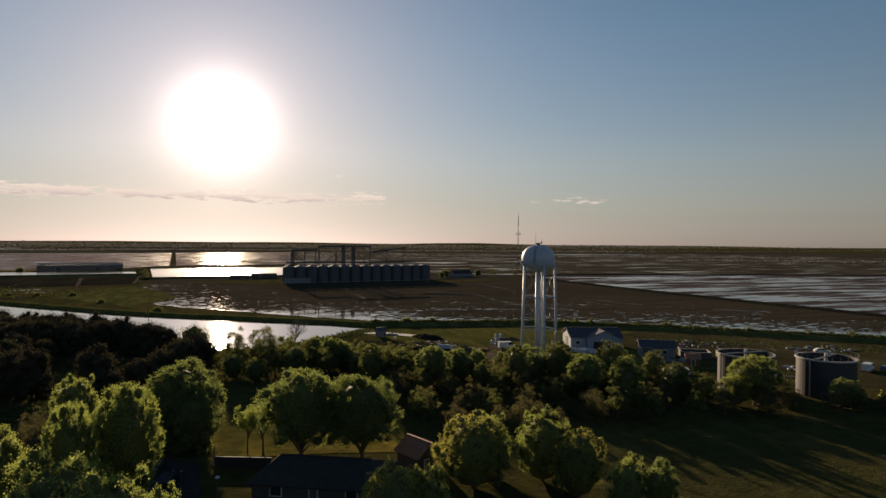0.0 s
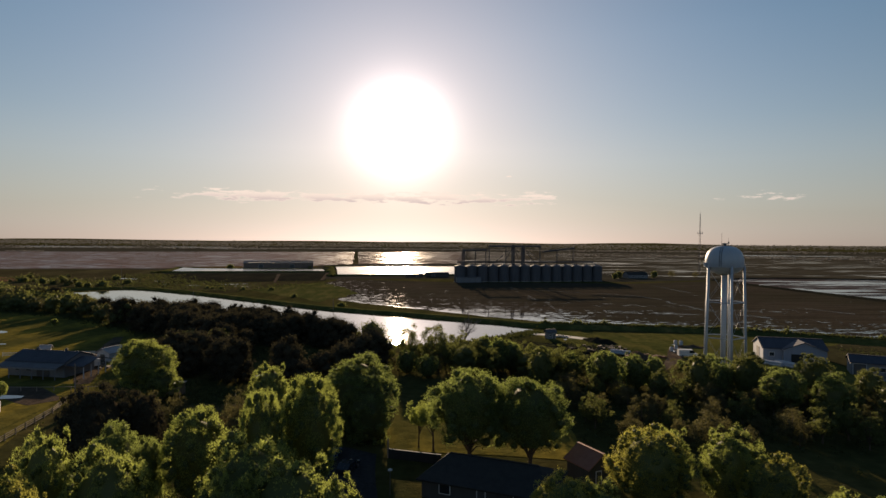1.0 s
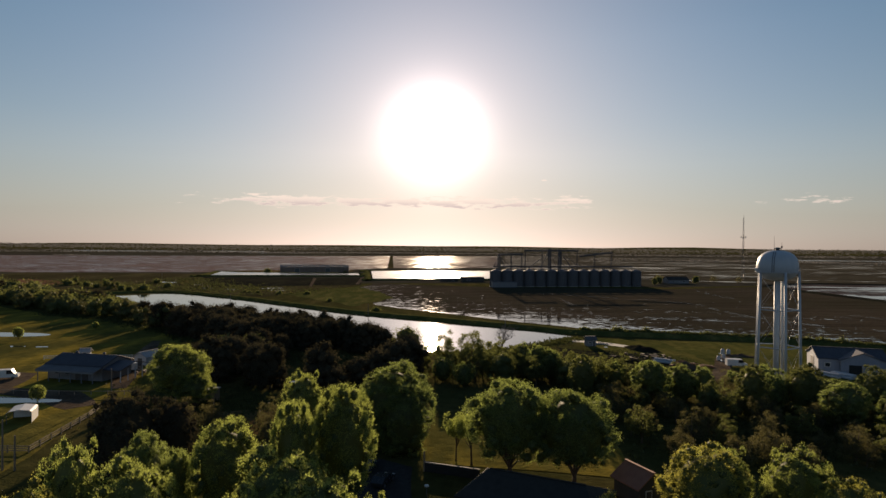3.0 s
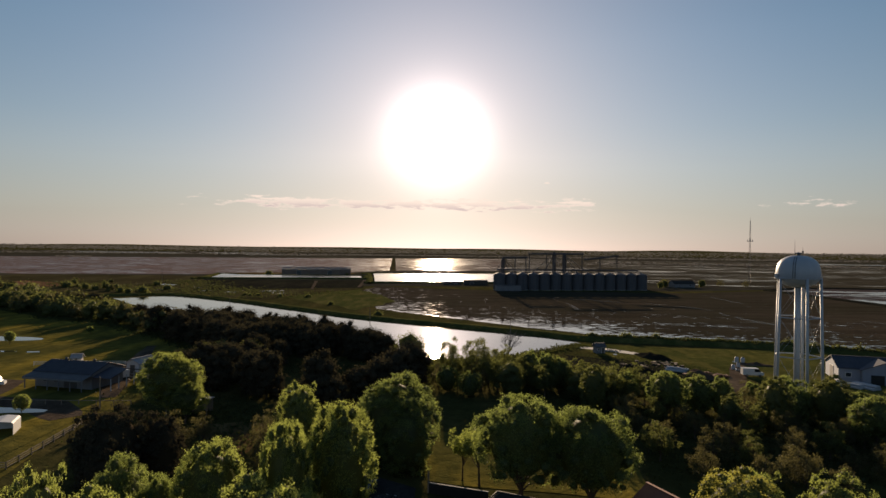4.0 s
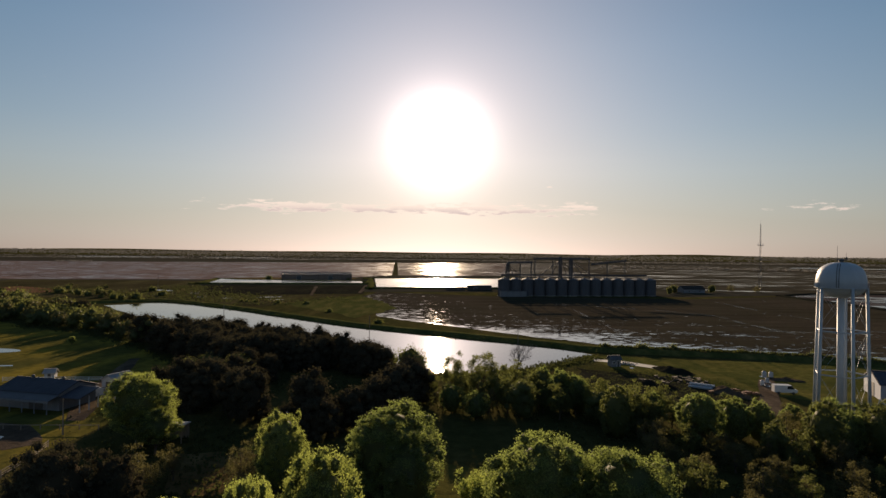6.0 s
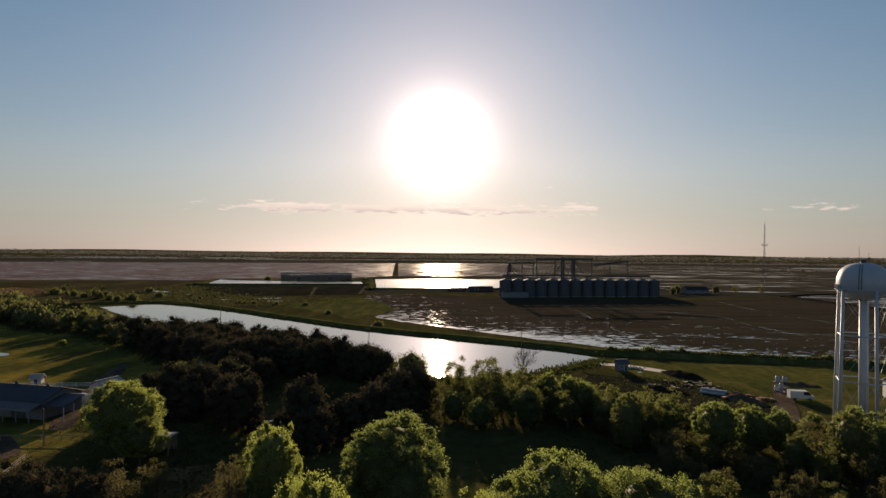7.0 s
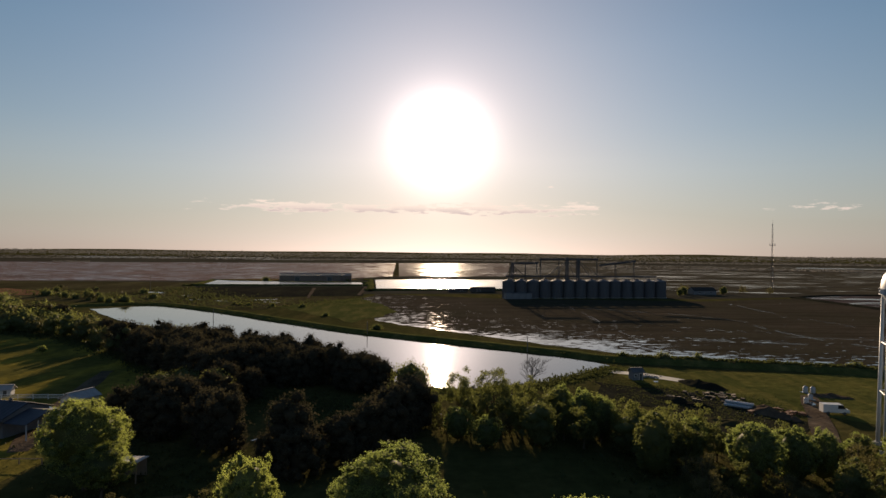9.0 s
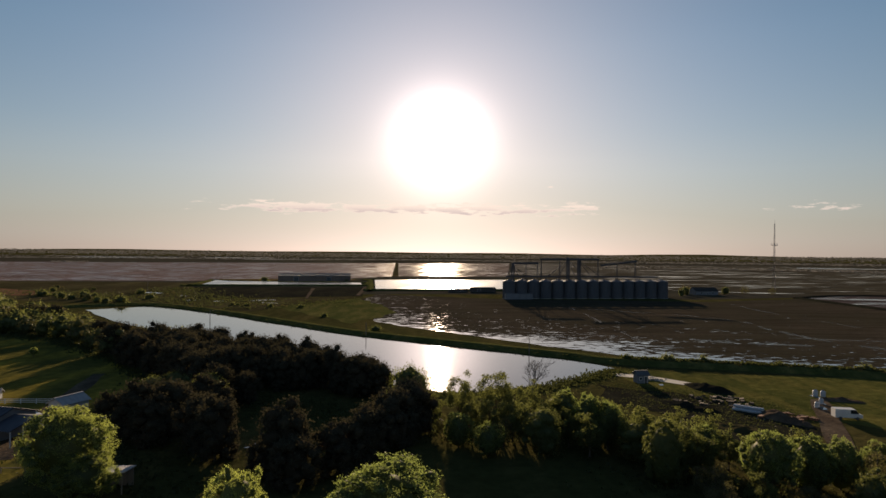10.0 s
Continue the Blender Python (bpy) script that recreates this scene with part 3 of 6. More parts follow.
sheet("track", [(44, 232), (58, 226), (66, 218), (69, 214), (65, 213), (56, 222), (44, 228)], 0.09, CONCRETE, "pale gravel track by the pond", "track", 0.6, 3)
sheet("water", POND, 0.10, WATER, "long pond shining in the low sun", "pond", 1.5, 5)
sheet("water", [(-56, 598), (56, 614), (78, 798), (-74, 766)], 1.2, WATER_FAR, "raised rectangular reservoir blazing with reflected sun", "reservoir")
sheet("water", [(-222, 640), (-76, 665), (-82, 700), (-150, 698), (-215, 705), (-238, 722)], 1.2, WATER_FAR, "narrow reservoir with pale still water", "reservoir")
sheet("water", smooth_line([(-175, 228.5), (-158, 228.5), (-145, 229), (-138.5, 230.5), (-136.5, 233), (-139, 236), (-146, 238), (-160, 239), (-175, 239)], 1.5), 0.08, WATER, "small oval stock pond in the pasture", "pond", 1, 4)
for pud in ([(-135, 209), (-131, 209.6), (-129, 208), (-133, 206.6)], [(-126, 208), (-122.5, 208.6), (-121.5, 207), (-125, 206.4)]):
    sheet("puddle", pud, 0.08, WATER, "shallow pale puddle in the pasture", "puddle", 0.5, 1)
sheet("puddle", [(-97, 143), (-84, 140.6), (-78, 139.8), (-77.8, 138.2), (-84, 137.4), (-92, 136.4), (-99, 137.5)], 0.08, WATER, "long puddle in the farmyard", "puddle", 0.8, 2)
sheet("puddle", [(-34.5, 158), (-31, 157.6), (-30.5, 160), (-33, 161)], 0.08, WATER, "small shining puddle between the trees", "puddle", 0.5, 1)
sheet("dirt_road", [(-73, 150), (-70, 151), (-74, 165), (-84, 195), (-92, 222), (-95, 221), (-88, 192), (-78, 160)], 0.075, DIRT, "dirt lane beside the barn", "road", 0.8, 4)
sheet("bare_ground", [(-45, 130), (-37, 132.5), (-30, 131), (-27, 119), (-31, 113), (-38, 114), (-41, 122)], 0.06, DRY_GRASS, "bare tan earth between the brown shrubs", "soil", 1.2, 2)
sheet("driveway", [(-9, 60), (-1, 60), (-2.5, 100), (-8, 104), (-10, 85)], 0.07, ASPHALT, "dark asphalt driveway in the shade", "driveway", 0.5, 4)
sheet("dry_grass", [(-245, 735), (-185, 722), (-178, 752), (-100, 770), (-95, 800), (-200, 790), (-250, 770)], 0.09, DRY_GRASS, "dry tan grass round the storage hall", "grass", 4, 8)
sheet("lawn", [(-1, 103), (30, 95), (32, 118), (0, 128)], 0.06, PASTURE, "sunlit lawn behind the houses", "grass", 2, 4)

for pts, w, h, lab in (
    ([(-230, 395), (-200, 424), (-172, 432), (-140, 410), (-106, 380), (-40, 316), (6, 283), (42, 259), (58, 247), (124, 229), (165, 202), (215, 160), (300, 108)], 9, 1.3, "long grassy bank between pond and fields"),
    ([(282, 545), (283, 400), (296, 223), (310, 60)], 8, 1.2, "straight dark bank round the flooded field"),
    ([(282, 547), (345, 582), (450, 566), (713, 504), (950, 404)], 7, 0.9, "far bank round the flooded field"),
):
    ridge("bank", pts, w, h, DARK_SOIL if "flooded" in lab else WEEDS, lab, "bank")
for pts, h, lab in (
    ([(-60, 590), (58, 607), (84, 804), (-80, 772), (-60, 590)], 1.6, "earth bank round the shining reservoir"),
    ([(-230, 632), (-70, 658), (-76, 706), (-152, 704), (-214, 712), (-246, 730), (-230, 632)], 1.6, "grassy bank round the narrow reservoir"),
):
    ridge("bank", square(pts), 7, h, WEEDS, lab, "bank", 0.3, 8)
ridge("lane_bank", [(-59, 890), (-116, 1770)], 10, 0.35, ROUGH_LAND, "raised farm lane between flooded fields", "bank", 0.5, 40)


def mound(x, y, rz, long, wide, high, mat, label, seed):
    """An uneven heap of earth, low at its rim."""
    s = Shape()
    nr, na = 9, 36
    for i in range(nr + 1):
        for j in range(na):
            a, r = 2 * math.pi * j / na, i / nr
            px, py = r * math.cos(a) * long / 2, r * math.sin(a) * wide / 2
            k = 1 + 0.25 * noise.noise((math.cos(a) * 1.3, math.sin(a) * 1.3, seed))
            h = high * (1 - r * r) * (0.75 + 0.8 * noise.noise((px * 0.35, py * 0.35, seed)) + 0.3 * noise.noise((px * 0.9, py * 0.9, seed)))
            s.v.append((px * k, py * k, max(h, 0.02) if r < 1 else -0.1))
    for i in range(nr):
        for j in range(na):
            q, w = i * na + j, i * na + (j + 1) % na
            s.f.append((q, q + na, w + na, w))
    ob = tagged(new("mound", s.mesh("mound", mat, True)), label, "mound", kind="structure")
    ob.matrix_basis = pose(x, y, 0, 0, 0, rz)
    return ob


mound(68.6, 209.5, -62, 16, 8, 1.5, DARK_SOIL, "heap of dark earth on the grass", 1.3)
mound(72, 180, -63, 15, 5.5, 1.7, DIRT, "long heap of brown spoil", 5.7)
mound(56, 190, -50, 17, 5, 1.0, DARK_SOIL, "low ridge of dug earth", 9.1)
mound(60, 172, -40, 13, 6, 1.1, ROUGH_LAND, "weedy heap of dug earth", 6.6)
mound(95, 198, -25, 10, 5, 0.8, DIRT, "small brown heap of earth on the grass", 3.9)


# ---- trees ----
def core_points(level):
    bm = bmesh.new()
    bmesh.ops.create_icosphere(bm, subdivisions=level, radius=1.0)
    v, f = np.array([tuple(x.co) for x in bm.verts]), np.array([[x.index for x in p.verts] for p in bm.faces])
    bm.free()
    return v, f


CORES = {1: core_points(1), 2: core_points(2)}


def crown_radius(d, seed, shape, lumps):
    """How far the crown reaches in each direction d, as a share of its half size: a rounded, lumpy outline."""
    o = Vector((seed * 1.7, seed * 0.9, seed * 2.3))
    out = np.empty(len(d))
    for i, v in enumerate(d):
        v = Vector(v)
        k = 1 + lumps * (0.75 * noise.noise(v * 1.5 + o) + 0.55 * noise.noise(v * 3.2 + o) + 0.45 * abs(noise.noise(v * 5.5 + o)) + 0.25 * noise.noise(v * 11 + o))
        if shape == "cone":
            k *= 1.0 - 0.30 * max(v.z, 0) * (1 - max(v.z, 0)) * 2
        elif shape == "fan":
            k *= 1.0 + 0.12 * v.z
        out[i] = max(0.35, k)
    return out


def crown_mesh(name, seed, height, width, base, lumps, depth, leaf, count, mat, shape="round"):
    """Leaves on rounded boughs that together make a lumpy crown, and solid light-blocking cores coloured for the shade
    inside; returns the mesh and points for limbs.
    """
    rng = np.random.default_rng(seed)
    cz, half = (height * base + height) / 2, np.array([width / 2, width / 2, height * (1 - base) / 2])
    open_crown, dense = depth > 0.55, "DARK" in mat.name.upper()
    n = (380 if shape == "fan" else 260) if count > 7500 and not open_crown else 34 if open_crown else 40 if dense else 20 if count > 1500 else 12
    # boughs spread evenly over the crown
    k = np.arange(n) + 0.5
    cosz = 1 - 1.72 * k / n
    turn = k * 2.39996 + rng.normal(size=n) * 0.35
    flat = np.sqrt(np.maximum(0, 1 - cosz ** 2))
    d = np.stack([np.cos(turn) * flat, np.sin(turn) * flat, cosz], 1) + rng.normal(size=(n, 3)) * 0.10
    d /= np.linalg.norm(d, axis=1)[:, None]
    R = crown_radius(d, seed, shape, lumps * 0.75)
    rc = half[0] * (1.9 / math.sqrt(n)) * rng.uniform(0.75, 1.35, n) * (0.7 if open_crown else 1.2)
    edge = d * R[:, None]
    edge *= 1.0 / (edge[:, 2] + rc / half[2] * 0.15).max()
    edge[:, :2] *= 1.12 / np.percentile(np.hypot(edge[:, 0], edge[:, 1]) + rc / half[0] * 0.1, 92)
    cen = edge * half - d * rc[:, None] * 0.9
    if open_crown:
        cen *= rng.uniform(0.45, 1.0, n)[:, None]
    cen[:, 2] += cz
    share = rc ** 2 / (rc ** 2).sum()
    own = rng.choice(n, count, p=share)
    u = rng.normal(size=(count, 3))
    u /= np.linalg.norm(u, axis=1)[:, None]
    inward = (u * d[own]).sum(1) < -0.25
    u[inward] *= -1
    wob = 1 + 0.22 * np.sin(u[:, 0] * 5 + own) * np.sin(u[:, 1] * 5 + own * 2) + 0.16 * np.sin(u[:, 2] * 8 + own * 3)
    reach = (0.25 + 0.85 * rng.random(count) ** 0.5) if open_crown else ((0.66 + 0.46 * rng.random(count)) if dense else (0.70 + 0.50 * rng.random(count) + 0.10 * rng.normal(size=count)))
    p = cen[own] + u * (rc[own] * wob * reach)[:, None] * np.array([1, 1, 0.85])
    p[:, 2] = np.where(p[:, 2] < 0.1, rng.uniform(0.1, height * 0.35, count), p[:, 2])
    nrm = u * 0.6 + rng.normal(size=(count, 3)) * 0.5
    nrm /= np.linalg.norm(nrm, axis=1)[:, None]
    t = np.cross(nrm, rng.normal(size=(count, 3)))
    t /= np.linalg.norm(t, axis=1)[:, None]
    b = np.cross(nrm, t)
    s = (leaf * (0.5 + 1.0 * rng.random(count)))[:, None]
    leaves = np.stack([p - t * s * 0.6 - b * s * 0.3, p + t * s * 0.6 - b * s * 0.3, p + b * s * 0.75 + nrm * s * 0.15], 1).reshape(-1, 3)
    cv, cf = [np.zeros((0, 3))], [np.zeros((0, 3), int)]
    # solid cores stop light leaking through and carry the crown's inner shade as colour
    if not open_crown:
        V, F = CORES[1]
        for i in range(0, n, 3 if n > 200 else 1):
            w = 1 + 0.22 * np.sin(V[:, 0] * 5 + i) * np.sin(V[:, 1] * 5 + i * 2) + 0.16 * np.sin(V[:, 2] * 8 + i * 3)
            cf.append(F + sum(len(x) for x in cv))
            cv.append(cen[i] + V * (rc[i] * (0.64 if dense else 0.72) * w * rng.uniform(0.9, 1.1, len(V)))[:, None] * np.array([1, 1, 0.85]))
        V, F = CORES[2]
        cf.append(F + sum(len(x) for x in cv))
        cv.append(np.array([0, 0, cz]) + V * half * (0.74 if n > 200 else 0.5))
    cv, cf = np.concatenate(cv), np.concatenate(cf)
    cv[:, 2] = np.maximum(cv[:, 2], 0.05)
    faces = np.concatenate([np.arange(count * 3).reshape(-1, 3), cf + count * 3])
    nf = len(faces)
    me = bpy.data.meshes.new(name)
    me.vertices.add(count * 3 + len(cv))
    me.vertices.foreach_set("co", np.concatenate([leaves, cv]).ravel())
    me.loops.add(nf * 3)
    me.loops.foreach_set("vertex_index", faces.ravel())
    me.polygons.add(nf)
    me.polygons.foreach_set("loop_start", np.arange(nf) * 3)
    me.polygons.foreach_set("loop_total", np.full(nf, 3))
    me.materials.append(mat)
    me.materials.append(LEAF_SHADE if dense else LEAF_INNER_SHADE)
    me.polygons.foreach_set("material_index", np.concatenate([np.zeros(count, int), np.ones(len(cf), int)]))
    me.update(calc_edges=True)
    return me, cen, rc


def trunk_shape(seed, height, base, girth, cs, rs, limbs):
    rng = np.random.default_rng(seed + 100)
    s = Shape()
    fork = height * max(base, 0.12) * 0.9
    lean = rng.normal(size=2) * height * 0.012
    top = height * 0.8
    s.tube([(0, 0, -0.15), (0, 0, 0.25), (lean[0], lean[1], fork), (lean[0] * 2, lean[1] * 2, (fork + top) / 2), (lean[0] * 2, lean[1] * 3, top)],
           [girth * 1.7, girth * 1.15, girth * 0.85, girth * 0.5, girth * 0.12], 9)
    for i in rng.permutation(len(cs))[:limbs]:
        c = cs[i]
        z = min(fork * rng.uniform(0.9, 1.35), c[2] * 0.85)
        mid = (c[0] * 0.45, c[1] * 0.45, z * 0.45 + c[2] * 0.55)
        tip = (c[0], c[1], c[2] + rs[i] * 0.3) if len(cs) < 200 else (c[0] * 0.8, c[1] * 0.8, c[2] * 0.86)
        s.tube([(lean[0], lean[1], z), mid, tip], [girth * 0.42, girth * 0.26, girth * 0.06], 6, False)
    return s


TREE_KINDS = {
    # height, width, base, lumps, depth, leaf, count, material, girth, limbs, shape, label, name
    "oak_tree_a": (15, 12.0, 0.16, 0.5, 0.36, 0.135, 27000, LEAF_GREEN, 0.38, 14, "round", "broad oak tree in fresh green leaf", "oak_tree"),
    "oak_tree_b": (15, 12.0, 0.14, 0.52, 0.36, 0.135, 27000, LEAF_GREEN, 0.36, 14, "round", "tall spreading oak with backlit green leaves", "oak_tree"),
    "round_tree": (12, 9.0, 0.15, 0.26, 0.28, 0.1, 22000, LEAF_LIME, 0.24, 9, "round", "dense rounded tree with bright yellow-green rim", "round_tree"),
    "poplar_tree": (14, 9.0, -0.20, 0.5, 0.32, 0.125, 22000, LEAF_GREEN, 0.28, 9, "round", "tall dense tree in green spring leaf", "shade_tree"),
    "lime_tree": (11, 9.4, -0.14, 0.6, 0.38, 0.105, 23000, LEAF_LIME, 0.22, 14, "fan", "airy tree with pale yellow-green new leaves", "young_tree"),
    "gold_tree": (11, 9.4, -0.14, 0.6, 0.38, 0.105, 23000, LEAF_GOLD, 0.22, 14, "fan", "airy tree with golden yellow new leaves", "young_tree"),
    "thin_tree": (8, 6.6, 0.30, 0.90, 0.95, 0.15, 5500, LEAF_LIME, 0.14, 12, "fan", "thin forked tree with sparse light leaves", "thin_tree"),
    "shore_tree": (12, 10.5, 0.02, 0.90, 0.75, 0.2, 7500, LEAF_MIX, 0.24, 14, "fan", "dark tree with an open crown at the pond", "shore_tree"),
    "brown_tree": (9, 8.0, -0.2, 0.85, 0.70, 0.15, 4800, LEAF_BROWN, 0.2, 12, "fan", "brownish budding tree with thin foliage", "budding_tree"),
    # the next three look shaded through their dark leaf colour
    "pine_tree_a": (12, 9.4, -0.25, 0.5, 0.40, 0.27, 3300, LEAF_DARK_SHADED, 0.22, 6, "round", "dark broad-crowned tree in dense shade", "dark_tree"),
    "pine_tree_b": (11, 10.2, -0.25, 0.5, 0.38, 0.27, 3300, LEAF_DARK_SHADED, 0.22, 6, "round", "dark rounded tree in dense shade", "dark_tree"),
    "dark_oak": (12, 11.0, -0.15, 0.5, 0.36, 0.18, 9000, LEAF_DARK_SHADED, 0.3, 10, "round", "dark broad tree standing in shade", "shade_tree"),
    "wood_tree_a": (10, 8.2, -0.2, 0.85, 0.45, 0.19, 5000, LEAF_MIX, 0.2, 8, "round", "woodland tree in mixed green leaf", "woodland_tree"),
    "wood_tree_b": (9, 7.4, -0.1, 0.90, 0.60, 0.21, 4600, LEAF_MIX, 0.18, 8, "fan", "light green woodland tree by the water", "woodland_tree"),
    "wood_tree_c": (8, 7.4, -0.25, 0.90, 0.65, 0.15, 4400, LEAF_BROWN, 0.16, 8, "fan", "brown budding woodland tree", "woodland_tree"),
    "far_tree_a": (9, 9.4, -0.2, 0.85, 0.45, 0.3, 1700, LEAF_MIX, 0.2, 4, "round", "green tree in the woods along the pond", "woodland_tree"),
    "far_tree_b": (8, 8.8, -0.2, 0.90, 0.50, 0.28, 1700, LEAF_MIX, 0.18, 4, "fan", "light green tree in the woods along the pond", "woodland_tree"),
    "far_tree_c": (8, 8.6, -0.2, 0.90, 0.50, 0.28, 1700, LEAF_BROWN, 0.18, 4, "fan", "brown tree in the woods along the pond", "woodland_tree"),
    "bush_a": (3.2, 4.8, -0.5, 0.9, 0.5, 0.24, 900, LEAF_MIX, 0.08, 4, "round", "low rough green bush", "bush"),
    "bush_b": (2.6, 4.0, -0.5, 0.8, 0.5, 0.17, 1300, LEAF_LIME, 0.07, 4, "round", "low leafy yellow-green bush", "bush"),
}
# farther from the houses the same trees stand with coarser leaves
for far in ("lime_tree", "poplar_tree", "round_tree"):
    v = list(TREE_KINDS[far])
    v[5], v[6], v[7] = v[5] * 1.55, int(v[6] * 0.4), LEAF_MIX if far == "poplar_tree" else LEAF_GREEN
    TREE_KINDS[far + "_far"] = tuple(v)
TREES = {}
tree_count = 0


def plant(kind, x, y, height=None, wide=1.0, group="", label=""):
    """A tree of that kind; the first of each kind is built, the others are copies of it."""
    global tree_count
    tree_count += 1
    if y > 118 and kind + "_far" in TREE_KINDS and x > -20:
        kind += "_far"
    h, w, base, lumps, depth, leaf, count, mat, girth, limbs, shape, lab, name = TREE_KINDS[kind]
    k = (height or h) / h
    rng = random.Random(tree_count * 77 + 5)
    m = Matrix.LocRotScale((x, y, 0), Euler((0, 0, rng.uniform(0, 6.28))), (k * wide, k * wide * rng.uniform(0.93, 1.07), k))
    if kind in TREES:
        ob = copy_thing(TREES[kind], m)
        ob.matrix_basis = m
    else:
        seed = 11 + len(TREES) * 13
        ob = thing(name, lab, "bush" if "bush" in kind else "tree", group)
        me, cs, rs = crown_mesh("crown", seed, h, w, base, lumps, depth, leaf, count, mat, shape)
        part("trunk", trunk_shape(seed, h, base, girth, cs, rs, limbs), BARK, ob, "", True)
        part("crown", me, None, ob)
        ob.matrix_basis = m
        TREES[kind] = ob
    tagged(ob, label, "", group)
    return ob


# single trees near the houses
for kind, x, y, h, w in (
    ("oak_tree_a", 11.4, 94, 15.0, 0.96), ("oak_tree_b", 20.0, 91.3, 14.2, 0.98),
    ("poplar_tree", -5.9, 112, 14.4, 1.30), ("poplar_tree", -4.0, 107, 11.5, 1.1), ("poplar_tree", -8.5, 114, 12.2, 1.0),
    ("round_tree", -10.4, 81, 16.9, 0.60), ("round_tree", -15.2, 76.5, 16.3, 0.44), ("lime_tree", -21.9, 115, 12.2, 0.64),
    ("round_tree", -22.7, 75.5, 14.4, 0.64), ("round_tree", -51, 134, 13.2, 1.15), ("round_tree", -47, 131, 8.0, 1.2),
    ("lime_tree", -14.3, 66, 14.7, 0.82), ("lime_tree", -9.6, 62, 13.6, 0.85), ("lime_tree", -14.8, 61, 12.4, 0.5), ("lime_tree", -5.2, 60, 12.2, 0.55),
    ("lime_tree", -28.4, 66, 13.4, 0.70), ("lime_tree", -35.4, 68, 14.7, 0.48), ("oak_tree_b", -32.2, 76, 12.4, 0.62), ("gold_tree", -34.3, 60, 13.2, 0.52), ("oak_tree_a", -27.8, 75, 11.2, 0.42),
    ("thin_tree", 6.5, 101, 9.0, 1.0), ("thin_tree", 4.2, 103, 7.5, 0.9),
    ("gold_tree", 33, 79, 10.6, 1.1), ("lime_tree", 37, 83, 9.5, 0.8), ("lime_tree", 43.2, 78, 10.6, 0.8), ("gold_tree", 45.0, 71.5, 9.6, 0.85), ("lime_tree", 46, 62, 9.0, 0.6),
    ("gold_tree", 18.8, 66, 9.7, 0.95), ("lime_tree", 22.0, 65, 9.2, 0.6), ("oak_tree_b", 49, 60, 8.5, 0.6),
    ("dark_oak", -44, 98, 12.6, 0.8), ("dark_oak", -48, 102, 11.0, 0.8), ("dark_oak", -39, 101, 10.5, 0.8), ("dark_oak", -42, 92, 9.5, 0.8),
):
    plant(kind, x, y, h, w, "trees round the houses")
for x, y, h in ((-41, 112, 8), (-29, 119, 6.5), (-26, 108, 6), (-45, 117, 6.5), (-39, 119, 6)):
    plant("brown_tree", x, y, h, 1.0, "brown trees beside the farmyard")
# trees round the foot of the water tower
for kind, x, y, h, w in (
    ("round_tree", 46.4, 137, 9.8, 1.05), ("poplar_tree", 64.6, 130.5, 10.6, 0.95), ("poplar_tree", 76.4, 132, 10.3, 1.15), ("poplar_tree", 89, 128.5, 10.4, 1.3), ("lime_tree", 70.5, 134, 8.0, 0.9), ("poplar_tree", 55, 128, 7.6, 0.9), ("poplar_tree", 33.6, 143, 10.2, 0.9), ("poplar_tree", 96, 122, 9, 0.95),
    ("lime_tree", 54, 140, 8.6, 0.9), ("lime_tree", 59, 141, 8.2, 0.8), ("brown_tree", 63, 139, 8.0, 0.9), ("lime_tree", 72.5, 140, 8.6, 1.0), ("lime_tree", 75, 145.5, 7.4, 0.9), ("poplar_tree", 81, 144, 6.8, 0.9), ("lime_tree", 68, 146, 6.2, 0.9), ("lime_tree", 85, 137, 6.5, 0.8),
    ("wood_tree_b", 38, 146, 9.4, 0.9), ("wood_tree_b", 33, 155, 9.2, 0.85), ("lime_tree", 42, 150, 7.5, 0.9), ("lime_tree", 27, 164, 9.2, 0.8), ("lime_tree", 30, 161, 8.5, 0.75),
    ("lime_tree", 24, 171, 8.6, 0.7), ("brown_tree", 36, 158, 7.0, 0.8), ("round_tree", 106, 102, 10.6, 1.25), ("lime_tree", 102, 103, 7.0, 1.0), ("brown_tree", 111, 97.5, 5.5, 1.2), ("brown_tree", 130, 90, 5.5, 1.2),
    ("wood_tree_a", 94, 112, 8, 1.1), ("poplar_tree", 84, 116, 9.5, 1.2), ("round_tree", 76, 119, 9.5, 1.1), ("lime_tree", 122.5, 94.0, 6.6, 1.15), ("bush_b", 101, 121, 3, 1.2), ("bush_b", 137, 93, 4, 1.2),
):
    plant(kind, x, y, h, w, "trees below the water tower")
# silhouettes on the near shore of the pond
for kind, x, y, h, w in (("shore_tree", 3.7, 173.4, 11.2, 0.72), ("shore_tree", 11.0, 175.5, 11.4, 0.95), ("shore_tree", 14.5, 171, 9.6, 0.7), ("wood_tree_a", -6, 176, 12, 0.9), ("wood_tree_b", 18, 176, 9, 0.8), ("wood_tree_b", 15, 160, 9, 0.8), ("wood_tree_b", 5.5, 167, 7.5, 0.9), ("wood_tree_b", -2, 172, 8, 0.9), ("wood_tree_c", 11, 160, 6, 1.0), ("wood_tree_b", 20.5, 167, 8, 0.9), ("wood_tree_c", 1, 164, 5.5, 1.0), ("wood_tree_b", 9, 166, 8, 1.0), ("lime_tree", 3, 160, 6.5, 0.9), ("wood_tree_b", 13, 163.5, 8, 1.0), ("wood_tree_a", 17, 157, 8, 1.0), ("lime_tree", 8, 155, 6, 0.9)):
    plant(kind, x, y, h, w, "trees on the pond shore")


